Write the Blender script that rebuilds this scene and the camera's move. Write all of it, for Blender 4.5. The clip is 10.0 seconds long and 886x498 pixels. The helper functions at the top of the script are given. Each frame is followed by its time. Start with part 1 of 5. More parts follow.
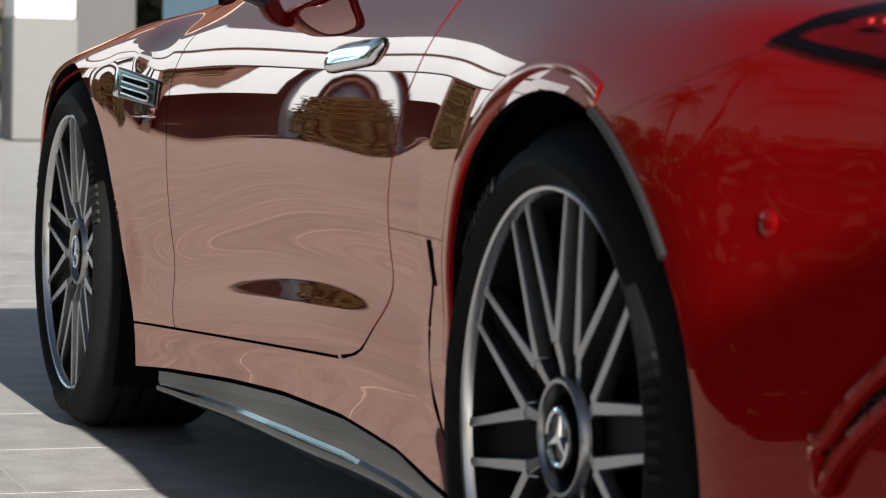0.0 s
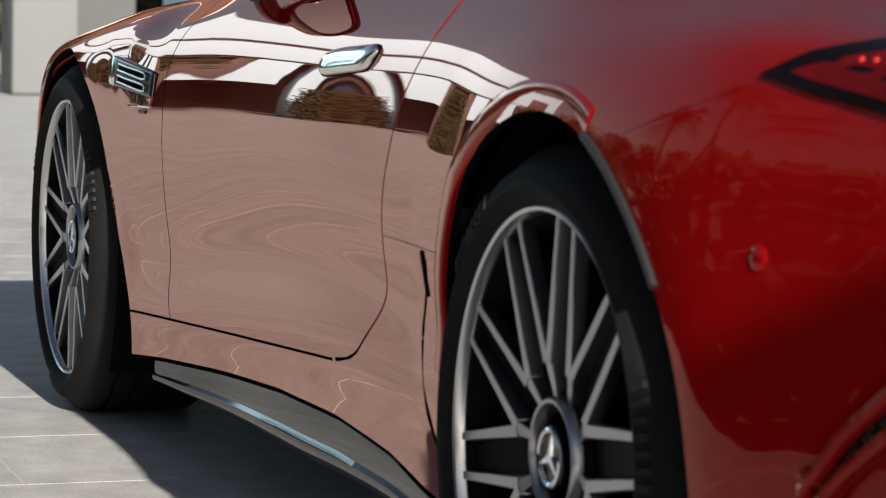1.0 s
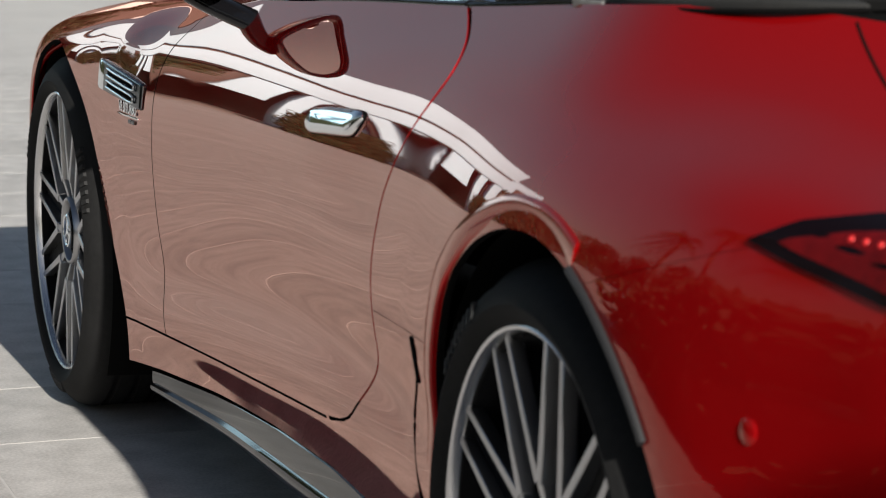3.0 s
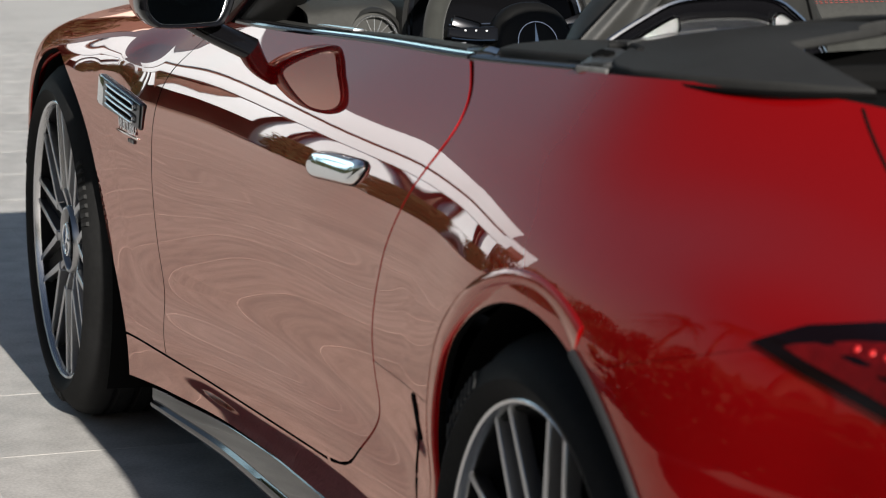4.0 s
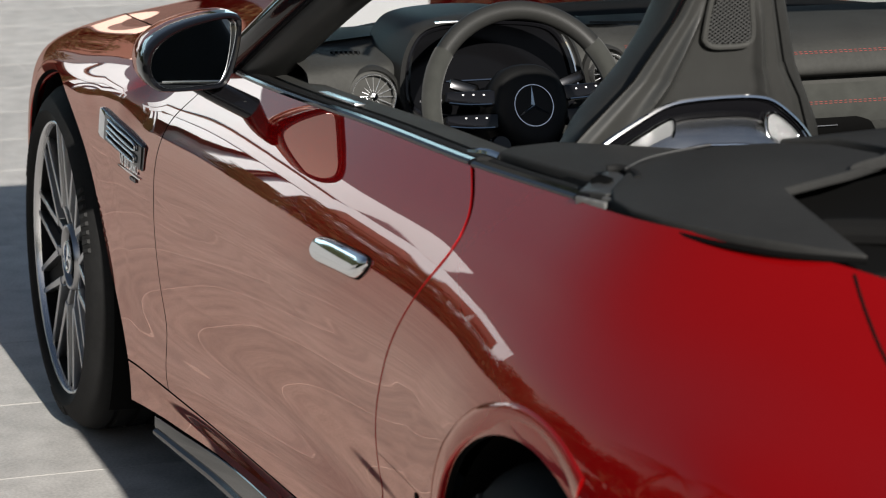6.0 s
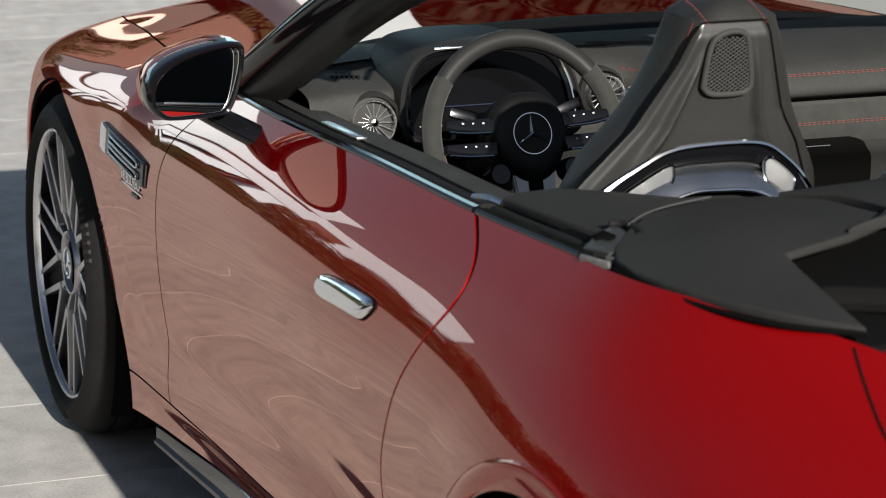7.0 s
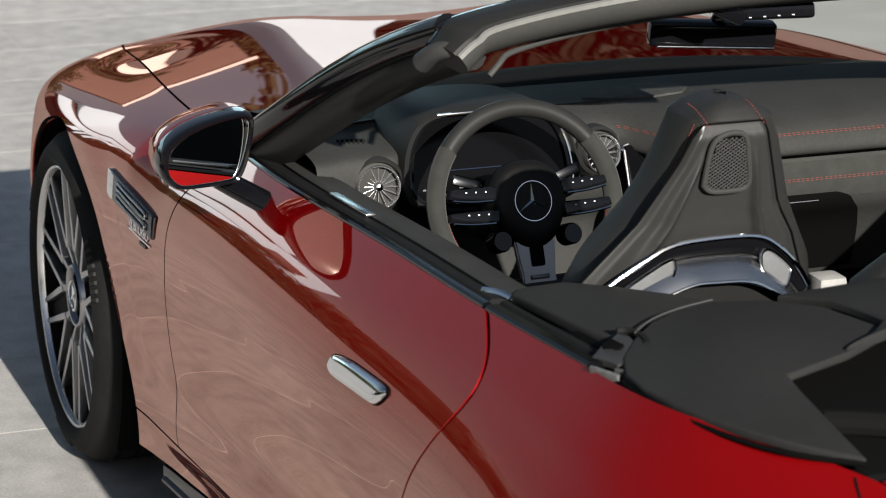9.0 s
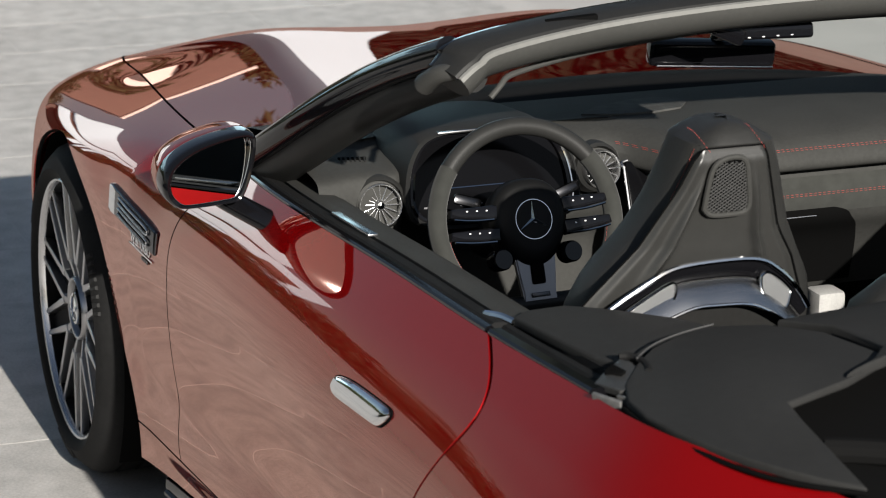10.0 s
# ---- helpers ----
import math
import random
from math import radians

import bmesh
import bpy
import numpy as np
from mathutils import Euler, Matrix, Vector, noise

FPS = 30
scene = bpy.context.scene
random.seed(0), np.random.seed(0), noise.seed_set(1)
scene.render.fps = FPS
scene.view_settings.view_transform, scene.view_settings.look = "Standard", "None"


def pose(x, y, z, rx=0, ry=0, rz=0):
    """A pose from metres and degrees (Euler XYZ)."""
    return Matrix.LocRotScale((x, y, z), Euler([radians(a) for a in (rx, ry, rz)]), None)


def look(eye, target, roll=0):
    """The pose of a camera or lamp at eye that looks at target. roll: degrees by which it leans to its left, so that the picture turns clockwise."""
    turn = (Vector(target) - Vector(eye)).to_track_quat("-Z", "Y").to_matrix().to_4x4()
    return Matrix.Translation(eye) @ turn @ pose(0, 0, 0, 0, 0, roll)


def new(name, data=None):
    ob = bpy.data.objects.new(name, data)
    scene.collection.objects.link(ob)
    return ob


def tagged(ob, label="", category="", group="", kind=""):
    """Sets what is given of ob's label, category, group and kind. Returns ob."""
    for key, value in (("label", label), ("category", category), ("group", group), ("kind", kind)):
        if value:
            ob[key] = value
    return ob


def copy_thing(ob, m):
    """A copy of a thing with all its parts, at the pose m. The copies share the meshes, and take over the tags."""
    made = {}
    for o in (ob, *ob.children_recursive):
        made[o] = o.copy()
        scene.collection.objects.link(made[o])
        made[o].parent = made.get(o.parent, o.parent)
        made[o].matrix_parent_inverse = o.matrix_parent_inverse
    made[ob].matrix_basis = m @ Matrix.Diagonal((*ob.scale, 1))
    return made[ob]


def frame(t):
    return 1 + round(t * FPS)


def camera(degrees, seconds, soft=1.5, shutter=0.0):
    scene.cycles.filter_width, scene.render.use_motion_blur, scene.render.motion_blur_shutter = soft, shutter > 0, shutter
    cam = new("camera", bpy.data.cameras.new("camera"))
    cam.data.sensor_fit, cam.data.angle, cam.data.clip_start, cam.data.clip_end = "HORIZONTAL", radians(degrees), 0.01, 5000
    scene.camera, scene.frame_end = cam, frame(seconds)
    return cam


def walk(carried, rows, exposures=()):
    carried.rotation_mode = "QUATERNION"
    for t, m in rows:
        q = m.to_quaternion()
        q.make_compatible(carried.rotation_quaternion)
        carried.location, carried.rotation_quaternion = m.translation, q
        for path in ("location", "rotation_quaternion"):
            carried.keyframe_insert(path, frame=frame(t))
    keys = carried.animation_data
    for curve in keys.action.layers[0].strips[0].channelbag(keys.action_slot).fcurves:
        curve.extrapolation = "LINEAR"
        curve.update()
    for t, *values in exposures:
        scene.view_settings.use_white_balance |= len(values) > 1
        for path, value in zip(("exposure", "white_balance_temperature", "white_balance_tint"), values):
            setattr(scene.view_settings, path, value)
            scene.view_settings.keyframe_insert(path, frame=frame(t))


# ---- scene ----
cam = camera(18.8, 10.0, soft=1.1)

PATH = [
    (0, (-2.044, -2.762, 0.776), (-1.384, -0.88, 0.634), 1.3),
    (0.5, (-2.029, -2.75, 0.807), (-1.373, -0.867, 0.649), 1.3),
    (1, (-2.034, -2.76, 0.86), (-1.375, -0.88, 0.677), 1.4),
    (1.5, (-2.033, -2.764, 0.929), (-1.374, -0.888, 0.717), 1.2),
    (2, (-2.004, -2.73, 1.017), (-1.353, -0.855, 0.766), 0.3),
    (2.5, (-1.981, -2.698, 1.09), (-1.336, -0.826, 0.811), 0.2),
    (3.8, (-1.945, -2.612, 1.295), (-1.308, -0.749, 0.942), 0.0),
    (4, (-1.957, -2.621, 1.319), (-1.316, -0.761, 0.961), 0.2),
    (4.5, (-1.962, -2.626, 1.394), (-1.32, -0.771, 1.013), 0.1),
    (5, (-1.974, -2.635, 1.478), (-1.329, -0.786, 1.071), 0.1),
    (5.5, (-1.981, -2.641, 1.551), (-1.336, -0.797, 1.123), 0.2),
    (7, (-2.034, -2.668, 1.786), (-1.377, -0.846, 1.289), 0.3),
    (7.5, (-2.057, -2.683, 1.858), (-1.395, -0.868, 1.342), 0.4),
    (8, (-2.081, -2.7, 1.933), (-1.414, -0.891, 1.401), 0.3),
    (8.5, (-2.097, -2.709, 1.995), (-1.428, -0.905, 1.451), 0.4),
    (9, (-2.123, -2.724, 2.058), (-1.447, -0.925, 1.503), 0.4),
    (9.5, (-2.134, -2.731, 2.092), (-1.456, -0.934, 1.534), 0.5),
    (10, (-2.139, -2.733, 2.114), (-1.46, -0.938, 1.551), 0.3),
]
walk(cam, [(t, look(e, a, r)) for t, e, a, r in PATH])
cam.data.dof.use_dof = True
cam.data.dof.focus_distance = 4.7
cam.data.dof.aperture_fstop = 10.0

# ---- sky and sun ----
SUN_EL, SUN_AZ = radians(23), radians(180)
world = bpy.data.worlds.new("sky")
scene.world = world
world.use_nodes = True
wn = world.node_tree
sky = wn.nodes.new("ShaderNodeTexSky")
sky.sky_type = 'NISHITA'
sky.sun_disc = False
sky.sun_elevation, sky.sun_rotation = SUN_EL, SUN_AZ
sky.dust_density = 0.8
sky.ozone_density = 1.2
wn.nodes["Background"].inputs["Strength"].default_value = 0.041
haze = wn.nodes.new("ShaderNodeHueSaturation")
haze.inputs["Saturation"].default_value = 0.85
wn.links.new(sky.outputs[0], haze.inputs["Color"])
wn.links.new(haze.outputs[0], wn.nodes["Background"].inputs["Color"])
sun = new("sun", bpy.data.lights.new("sun", 'SUN'))
sun.data.energy, sun.data.angle, sun.data.color = 5.0, radians(0.6), (1.0, 0.95, 0.88)
sun_from = Vector((math.sin(SUN_AZ) * math.cos(SUN_EL), math.cos(SUN_AZ) * math.cos(SUN_EL), math.sin(SUN_EL)))
sun.matrix_world = look(sun_from * 50, (0, 0, 0))
scene.view_settings.exposure = 0.70


# ---- materials ----
def material(name, color, rough=0.5, metal=0.0, coat=0.0, coat_rough=0.03, ior=1.5, grain=None, spec=0.5, sheen=0.0, bump=None):
    """grain: (scale, amount) of colour variation; bump: (scale, strength, distance)."""
    m = bpy.data.materials.new(name)
    m.use_nodes = True
    nt = m.node_tree
    b = nt.nodes["Principled BSDF"]
    b.inputs["Base Color"].default_value = (*color, 1)
    b.inputs["Roughness"].default_value = rough
    b.inputs["Metallic"].default_value = metal
    b.inputs["IOR"].default_value = ior
    b.inputs["Specular IOR Level"].default_value = spec
    b.inputs["Coat Weight"].default_value = coat
    b.inputs["Coat Roughness"].default_value = coat_rough
    b.inputs["Sheen Weight"].default_value = sheen
    tc = nt.nodes.new("ShaderNodeTexCoord")
    if grain:
        n1 = nt.nodes.new("ShaderNodeTexNoise")
        n1.inputs["Scale"].default_value = grain[0]
        n1.inputs["Detail"].default_value = 6
        n2 = nt.nodes.new("ShaderNodeTexNoise")
        n2.inputs["Scale"].default_value = grain[0] * 0.07
        add = nt.nodes.new("ShaderNodeMath")
        add.operation = 'ADD'
        nt.links.new(tc.outputs["Object"], n1.inputs["Vector"])
        nt.links.new(tc.outputs["Object"], n2.inputs["Vector"])
        nt.links.new(n1.outputs["Fac"], add.inputs[0])
        nt.links.new(n2.outputs["Fac"], add.inputs[1])
        ramp = nt.nodes.new("ShaderNodeMapRange")
        ramp.inputs["From Min"].default_value, ramp.inputs["From Max"].default_value = 0.6, 1.4
        ramp.inputs["To Min"].default_value, ramp.inputs["To Max"].default_value = 1 - grain[1], 1 + grain[1]
        nt.links.new(add.outputs[0], ramp.inputs["Value"])
        mul = nt.nodes.new("ShaderNodeVectorMath")
        mul.operation = 'SCALE'
        mul.inputs[0].default_value = color
        nt.links.new(ramp.outputs[0], mul.inputs["Scale"])
        nt.links.new(mul.outputs[0], b.inputs["Base Color"])
    if bump:
        n3 = nt.nodes.new("ShaderNodeTexNoise")
        n3.inputs["Scale"].default_value = bump[0]
        n3.inputs["Detail"].default_value = 4
        nt.links.new(tc.outputs["Object"], n3.inputs["Vector"])
        bp = nt.nodes.new("ShaderNodeBump")
        bp.inputs["Strength"].default_value = bump[1]
        bp.inputs["Distance"].default_value = bump[2]
        nt.links.new(n3.outputs["Fac"], bp.inputs["Height"])
        nt.links.new(bp.outputs[0], b.inputs["Normal"])
    return m


def red_paint():
    """Deep red flake paint under a clear lacquer whose gloss grows towards grazing angles."""
    m = material("red_paint", (0.30, 0.003, 0.0045), rough=0.38, metal=0.40, spec=0.0)
    nt = m.node_tree
    b = nt.nodes["Principled BSDF"]
    b.inputs["Specular Tint"].default_value = (1.0, 0.15, 0.05, 1)
    tc = nt.nodes.new("ShaderNodeTexCoord")
    fl = nt.nodes.new("ShaderNodeTexNoise")
    fl.inputs["Scale"].default_value = 30
    nt.links.new(tc.outputs["Object"], fl.inputs["Vector"])
    mr = nt.nodes.new("ShaderNodeMapRange")
    mr.inputs["To Min"].default_value, mr.inputs["To Max"].default_value = 0.46, 0.54
    nt.links.new(fl.outputs["Fac"], mr.inputs["Value"])
    nt.links.new(mr.outputs[0], b.inputs["Roughness"])
    gl, lw, mx = nt.nodes.new("ShaderNodeBsdfGlossy"), nt.nodes.new("ShaderNodeLayerWeight"), nt.nodes.new("ShaderNodeMixShader")
    pw, ga = nt.nodes.new("ShaderNodeMath"), nt.nodes.new("ShaderNodeMapRange")
    lw.inputs["Blend"].default_value = 0.5
    pw.operation = 'POWER'
    pw.inputs[1].default_value = 5.2
    ga.inputs["To Min"].default_value, ga.inputs["To Max"].default_value = 0.045, 4.25
    gl.inputs["Color"].default_value = (0.69, 0.46, 0.395, 1)
    gl.inputs["Roughness"].default_value = 0.012
    pe = nt.nodes.new("ShaderNodeTexNoise")
    pe.inputs["Scale"].default_value = 5
    nt.links.new(tc.outputs["Object"], pe.inputs["Vector"])
    bp = nt.nodes.new("ShaderNodeBump")
    bp.inputs["Strength"].default_value = 0.009
    bp.inputs["Distance"].default_value = 0.01
    nt.links.new(pe.outputs["Fac"], bp.inputs["Height"])
    nt.links.new(bp.outputs[0], gl.inputs["Normal"])
    nt.links.new(lw.outputs["Facing"], pw.inputs[0])
    nt.links.new(pw.outputs[0], ga.inputs["Value"])
    cap = nt.nodes.new("ShaderNodeMath")
    cap.operation = 'MINIMUM'
    cap.inputs[1].default_value = 0.82
    nt.links.new(ga.outputs[0], cap.inputs[0])
    nt.links.new(cap.outputs[0], mx.inputs[0])
    nt.links.new(b.outputs[0], mx.inputs[1])
    nt.links.new(gl.outputs[0], mx.inputs[2])
    nt.links.new(mx.outputs[0], nt.nodes["Material Output"].inputs["Surface"])
    return m


PAINT = red_paint()
BLACK_GLOSS = material("black_gloss", (0.005, 0.005, 0.006), 0.07, spec=0.34)
DARK = material("dark_cavity", (0.005, 0.005, 0.005), 0.9, spec=0.02)
RUBBER = material("tyre_rubber", (0.013, 0.013, 0.013), 0.75, spec=0.1, grain=(90, 0.25), bump=(240, 0.25, 0.001))
RIM_DARK = material("rim_matt_black", (0.005, 0.005, 0.0055), 0.5, spec=0.04, grain=(60, 0.2))
RIM_SILVER = material("rim_machined", (0.40, 0.40, 0.41), 0.28, metal=1.0, bump=(900, 0.05, 0.0004))
CHROME = material("chrome", (0.82, 0.83, 0.84), 0.05, metal=1.0)
SATIN = material("satin_chrome", (0.60, 0.60, 0.61), 0.26, metal=1.0)
MIRROR = material("mirror_glass", (0.40, 0.42, 0.43), 0.01, metal=1.0)
LEATHER = material("black_leather", (0.022, 0.022, 0.021), 0.44, spec=0.26, grain=(140, 0.15), bump=(700, 0.22, 0.0008))
SUEDE = material("dark_suede", (0.036, 0.037, 0.034), 0.9, spec=0.05, grain=(40, 0.25), sheen=0.15, bump=(900, 0.3, 0.0006))
SOFT_PLASTIC = material("soft_plastic", (0.020, 0.020, 0.0195), 0.5, spec=0.15, grain=(120, 0.12), bump=(800, 0.2, 0.0005))
COVER = material("cover_vinyl", (0.030, 0.030, 0.0293), 0.7, spec=0.08, grain=(70, 0.12), bump=(900, 0.2, 0.0005))
DASH_SKIN = material("dash_leather", (0.044, 0.044, 0.0415), 0.6, spec=0.06, grain=(140, 0.15), bump=(700, 0.22, 0.0008))
HEADER_GREY = material("header_trim_grey", (0.048, 0.048, 0.045), 0.5, spec=0.2, grain=(120, .1), bump=(700, .15, .0005))
THREAD = material("red_thread", (0.34, 0.055, 0.045), 0.7)
SCREEN = material("screen_glass", (0.003, 0.003, 0.0035), 0.12, spec=0.12)
# carpet lightened in its colour to pass for a patch in sun
SUNLIT_CARPET = material("sunlit_carpet", (0.36, 0.355, 0.34), 0.95, grain=(300, 0.2), bump=(900, 0.5, 0.002))
WHITE_MARK = material("white_print", (0.8, 0.8, 0.8), 0.4)
LAMP_RED = material("lamp_smoked", (0.0045, 0.0012, 0.0014), 0.12, spec=0.16)
LAMP_INNER = material("lamp_inner_red", (0.11, 0.003, 0.004), 0.3, spec=0.1, grain=(60, .5))
MESH_GRILLE = material("mesh_grille", (0.02, 0.02, 0.02), 0.4, metal=0.4)


# ---- mesh helpers ----
def mesh_object(name, verts, faces, mat, parent=None, label="", smooth=True, normals=None, rim_from=None, rim_keep=None):
    me = bpy.data.meshes.new(name)
    me.from_pydata([tuple(v) for v in verts], [], faces)
    me.validate()
    me.update()
    if smooth:
        me.shade_smooth()
    if normals is not None and len(normals) == len(me.vertices):
        me.normals_split_custom_set_from_vertices([tuple(n) for n in normals])
    me.materials.append(mat)
    # edge faces go black to paint the shade in panel gaps, except kept ones
    if rim_from is not None:
        me.materials.append(DARK)
        for k in range(rim_from, len(me.polygons)):
            if rim_keep is None or not rim_keep(me.polygons[k].center):
                me.polygons[k].material_index = 1
    ob = new(name, me)
    if parent is not None:
        ob.parent = parent
    if label:
        tagged(ob, label=label)
    return ob


def part(name, bm, mat, parent=None, label="", smooth=True, sharp=35):
    bmesh.ops.recalc_face_normals(bm, faces=bm.faces)
    me = bpy.data.meshes.new(name)
    bm.to_mesh(me)
    bm.free()
    me.materials.append(mat)
    if smooth:
        me.shade_smooth()
        me.set_sharp_from_angle(angle=radians(sharp))
    ob = new(name, me)
    if parent is not None:
        ob.parent = parent
    if label:
        tagged(ob, label=label)
    return ob


def box_bm(size, at=(0, 0, 0), bevel=0.0, rot=(0, 0, 0), segments=2):
    bm = bmesh.new()
    bmesh.ops.create_cube(bm, size=1)
    bmesh.ops.scale(bm, vec=size, verts=bm.verts)
    if bevel:
        bmesh.ops.bevel(bm, geom=bm.edges[:], offset=bevel, segments=segments, affect='EDGES', profile=0.6)
    bmesh.ops.transform(bm, matrix=pose(*at, *rot), verts=bm.verts)
    return bm


def join_bm(*bms):
    out = bmesh.new()
    for b in bms:
        me = bpy.data.meshes.new("tmp")
        b.to_mesh(me)
        b.free()
        out.from_mesh(me)
        bpy.data.meshes.remove(me)
    return out


def rings_bm(rings, closed=True, caps=True):
    """Skins a row of rings, each with the same number of points."""
    bm = bmesh.new()
    rows = [[bm.verts.new(p) for p in r] for r in rings]
    n = len(rows[0])
    for a, b in zip(rows, rows[1:]):
        for i in range(n if closed else n - 1):
            bm.faces.new((a[i], a[(i + 1) % n], b[(i + 1) % n], b[i]))
    if caps and closed:
        bm.faces.new(rows[0][::-1])
        bm.faces.new(rows[-1])
    return bm


def lathe_bm(profile, segments=64, axis='X', closed=False):
    """profile: (along, radius) pairs turned round an axis through the origin."""
    bm = bmesh.new()
    rows = []
    for i in range(segments):
        a = 2 * math.pi * i / segments
        c, s = math.cos(a), math.sin(a)
        if axis == 'X':
            rows.append([bm.verts.new((u, r * c, r * s)) for u, r in profile])
        elif axis == 'Y':
            rows.append([bm.verts.new((r * c, u, r * s)) for u, r in profile])
        else:
            rows.append([bm.verts.new((r * c, r * s, u)) for u, r in profile])
    m = len(profile)
    for i in range(segments):
        a, b = rows[i], rows[(i + 1) % segments]
        for j in range(m if closed else m - 1):
            k = (j + 1) % m
            bm.faces.new((a[j], a[k], b[k], b[j]))
    bmesh.ops.remove_doubles(bm, verts=bm.verts, dist=1e-6)
    return bm


def spline(xs, ys):
    """Natural cubic spline; ys may have several columns."""
    xs, ys = np.array(xs, float), np.array(ys, float)
    n = len(xs)
    h = np.diff(xs)
    a = np.zeros((n, n))
    r = np.zeros((n,) + ys.shape[1:])
    a[0, 0] = a[-1, -1] = 1
    for i in range(1, n - 1):
        a[i, i - 1], a[i, i], a[i, i + 1] = h[i - 1], 2 * (h[i - 1] + h[i]), h[i]
        r[i] = 6 * ((ys[i + 1] - ys[i]) / h[i] - (ys[i] - ys[i - 1]) / h[i - 1])
    m = np.linalg.solve(a, r)

    def f(x):
        x = min(max(x, xs[0]), xs[-1])
        i = min(max(int(np.searchsorted(xs, x)) - 1, 0), n - 2)
        u, v = xs[i + 1] - x, x - xs[i]
        return (m[i] * u ** 3 + m[i + 1] * v ** 3) / (6 * h[i]) + (ys[i] / h[i] - m[i] * h[i] / 6) * u + (ys[i + 1] / h[i] - m[i + 1] * h[i] / 6) * v
    return f


def curve_points(pts, n):
    """n points evenly spaced in index along a smooth line through pts."""
    f = spline(range(len(pts)), pts)
    return [Vector(f(t)) for t in np.linspace(0, len(pts) - 1, n)]


def tube_bm(pts, radius, n=40, sides=10, flat=1.0, up=(0, 0, 1), close=False):
    """A tube along a smooth line; flat squeezes it along up; radius may be a function of 0..1."""
    line = [Vector(p) for p in pts] if n is None else curve_points(pts, n)
    rings = []
    for i, p in enumerate(line):
        if close:
            d = (line[(i + 1) % len(line)] - line[i - 1]).normalized()
        else:
            d = (line[min(i + 1, len(line) - 1)] - line[max(i - 1, 0)]).normalized()
        s = d.cross(Vector(up)).normalized()
        u = s.cross(d)
        r = radius(i / (len(line) - 1)) if callable(radius) else radius
        rings.append([p + s * r * math.cos(2 * math.pi * k / sides) + u * r * flat * math.sin(2 * math.pi * k / sides) for k in range(sides)])
    if close:
        rings.append(rings[0])
        bm = rings_bm(rings, True, False)
        bmesh.ops.remove_doubles(bm, verts=bm.verts, dist=1e-6)
        return bm
    return rings_bm(rings)


def plate_bm(outline, thick, bevel=0.0, axis='Z', smooth_n=0):
    """A flat piece from an outline of 3D points, with thickness along an axis."""
    if smooth_n:
        closed = list(outline) + [outline[0]]
        outline = curve_points(closed, smooth_n)[:-1]
    bm = bmesh.new()
    f = bm.faces.new([bm.verts.new(p) for p in outline])
    ext = bmesh.ops.extrude_face_region(bm, geom=[f])
    vec = {'Z': (0, 0, -thick), 'Y': (0, thick, 0), 'X': (thick, 0, 0)}[axis]
    bmesh.ops.translate(bm, vec=vec, verts=[v for v in ext["geom"] if isinstance(v, bmesh.types.BMVert)])
    bmesh.ops.recalc_face_normals(bm, faces=bm.faces)
    if bevel:
        bmesh.ops.bevel(bm, geom=[e for e in bm.edges if len(e.link_faces) == 2 and e.calc_face_angle(0) > 1.0], offset=bevel, segments=3, affect='EDGES', profile=0.6)
    return bm


def empty(name, label, category, group="", at=(0, 0, 0)):
    ob = new(name)
    ob.empty_display_size = 0.2
    ob.location = at
    return tagged(ob, label, category, group)

# ---- the roadster ----
car = empty("convertible_car", "red open-top sports roadster parked on grey stone paving", "car")

ZF, ZR, YF = 0.352, 0.347, 2.70
# stations from tail to nose: shoulder points (z, w) from the flank's top up to the edge of deck, belt or bonnet
STATIONS = [-0.97, -0.82, -0.60, -0.40, -0.20, 0.0, 0.25, 0.56, 0.95, 1.40, 1.75, 2.0, 2.3, 2.7, 3.0, 3.3, 3.55]
SHOULDER = {
    -0.97: (.79, .66, .86, .63, .86, .58, .885, .50), -0.82: (.80, .81, .84, .785, .87, .71, .895, .56),
    -0.60: (.80, .885, .87, .865, .89, .785, .915, .60), -0.40: (.80, .932, .86, .912, .91, .84, .962, .635),
    -0.20: (.80, .952, .86, .935, .925, .882, .987, .714), 0.0: (.80, .953, .85, .941, .905, .903, .984, .792),
    0.25: (.800, .944, .843, .934, .885, .903, .969, .815), 0.56: (.795, .932, .836, .923, .872, .900, .948, .821),
    0.95: (.785, .928, .825, .9195, .860, .897, .930, .826), 1.40: (.775, .926, .814, .917, .848, .895, .904, .832),
    1.75: (.765, .925, .802, .9155, .835, .893, .886, .825), 2.0: (.756, .926, .795, .915, .830, .885, .872, .805),
    2.3: (.74, .938, .795, .918, .832, .865, .855, .785), 2.7: (.72, .950, .772, .915, .81, .84, .835, .75),
    3.0: (.68, .935, .745, .905, .785, .82, .805, .71), 3.3: (.64, .86, .71, .82, .75, .75, .775, .66),
    3.55: (.60, .71, .66, .62, .69, .55, .70, .48)}
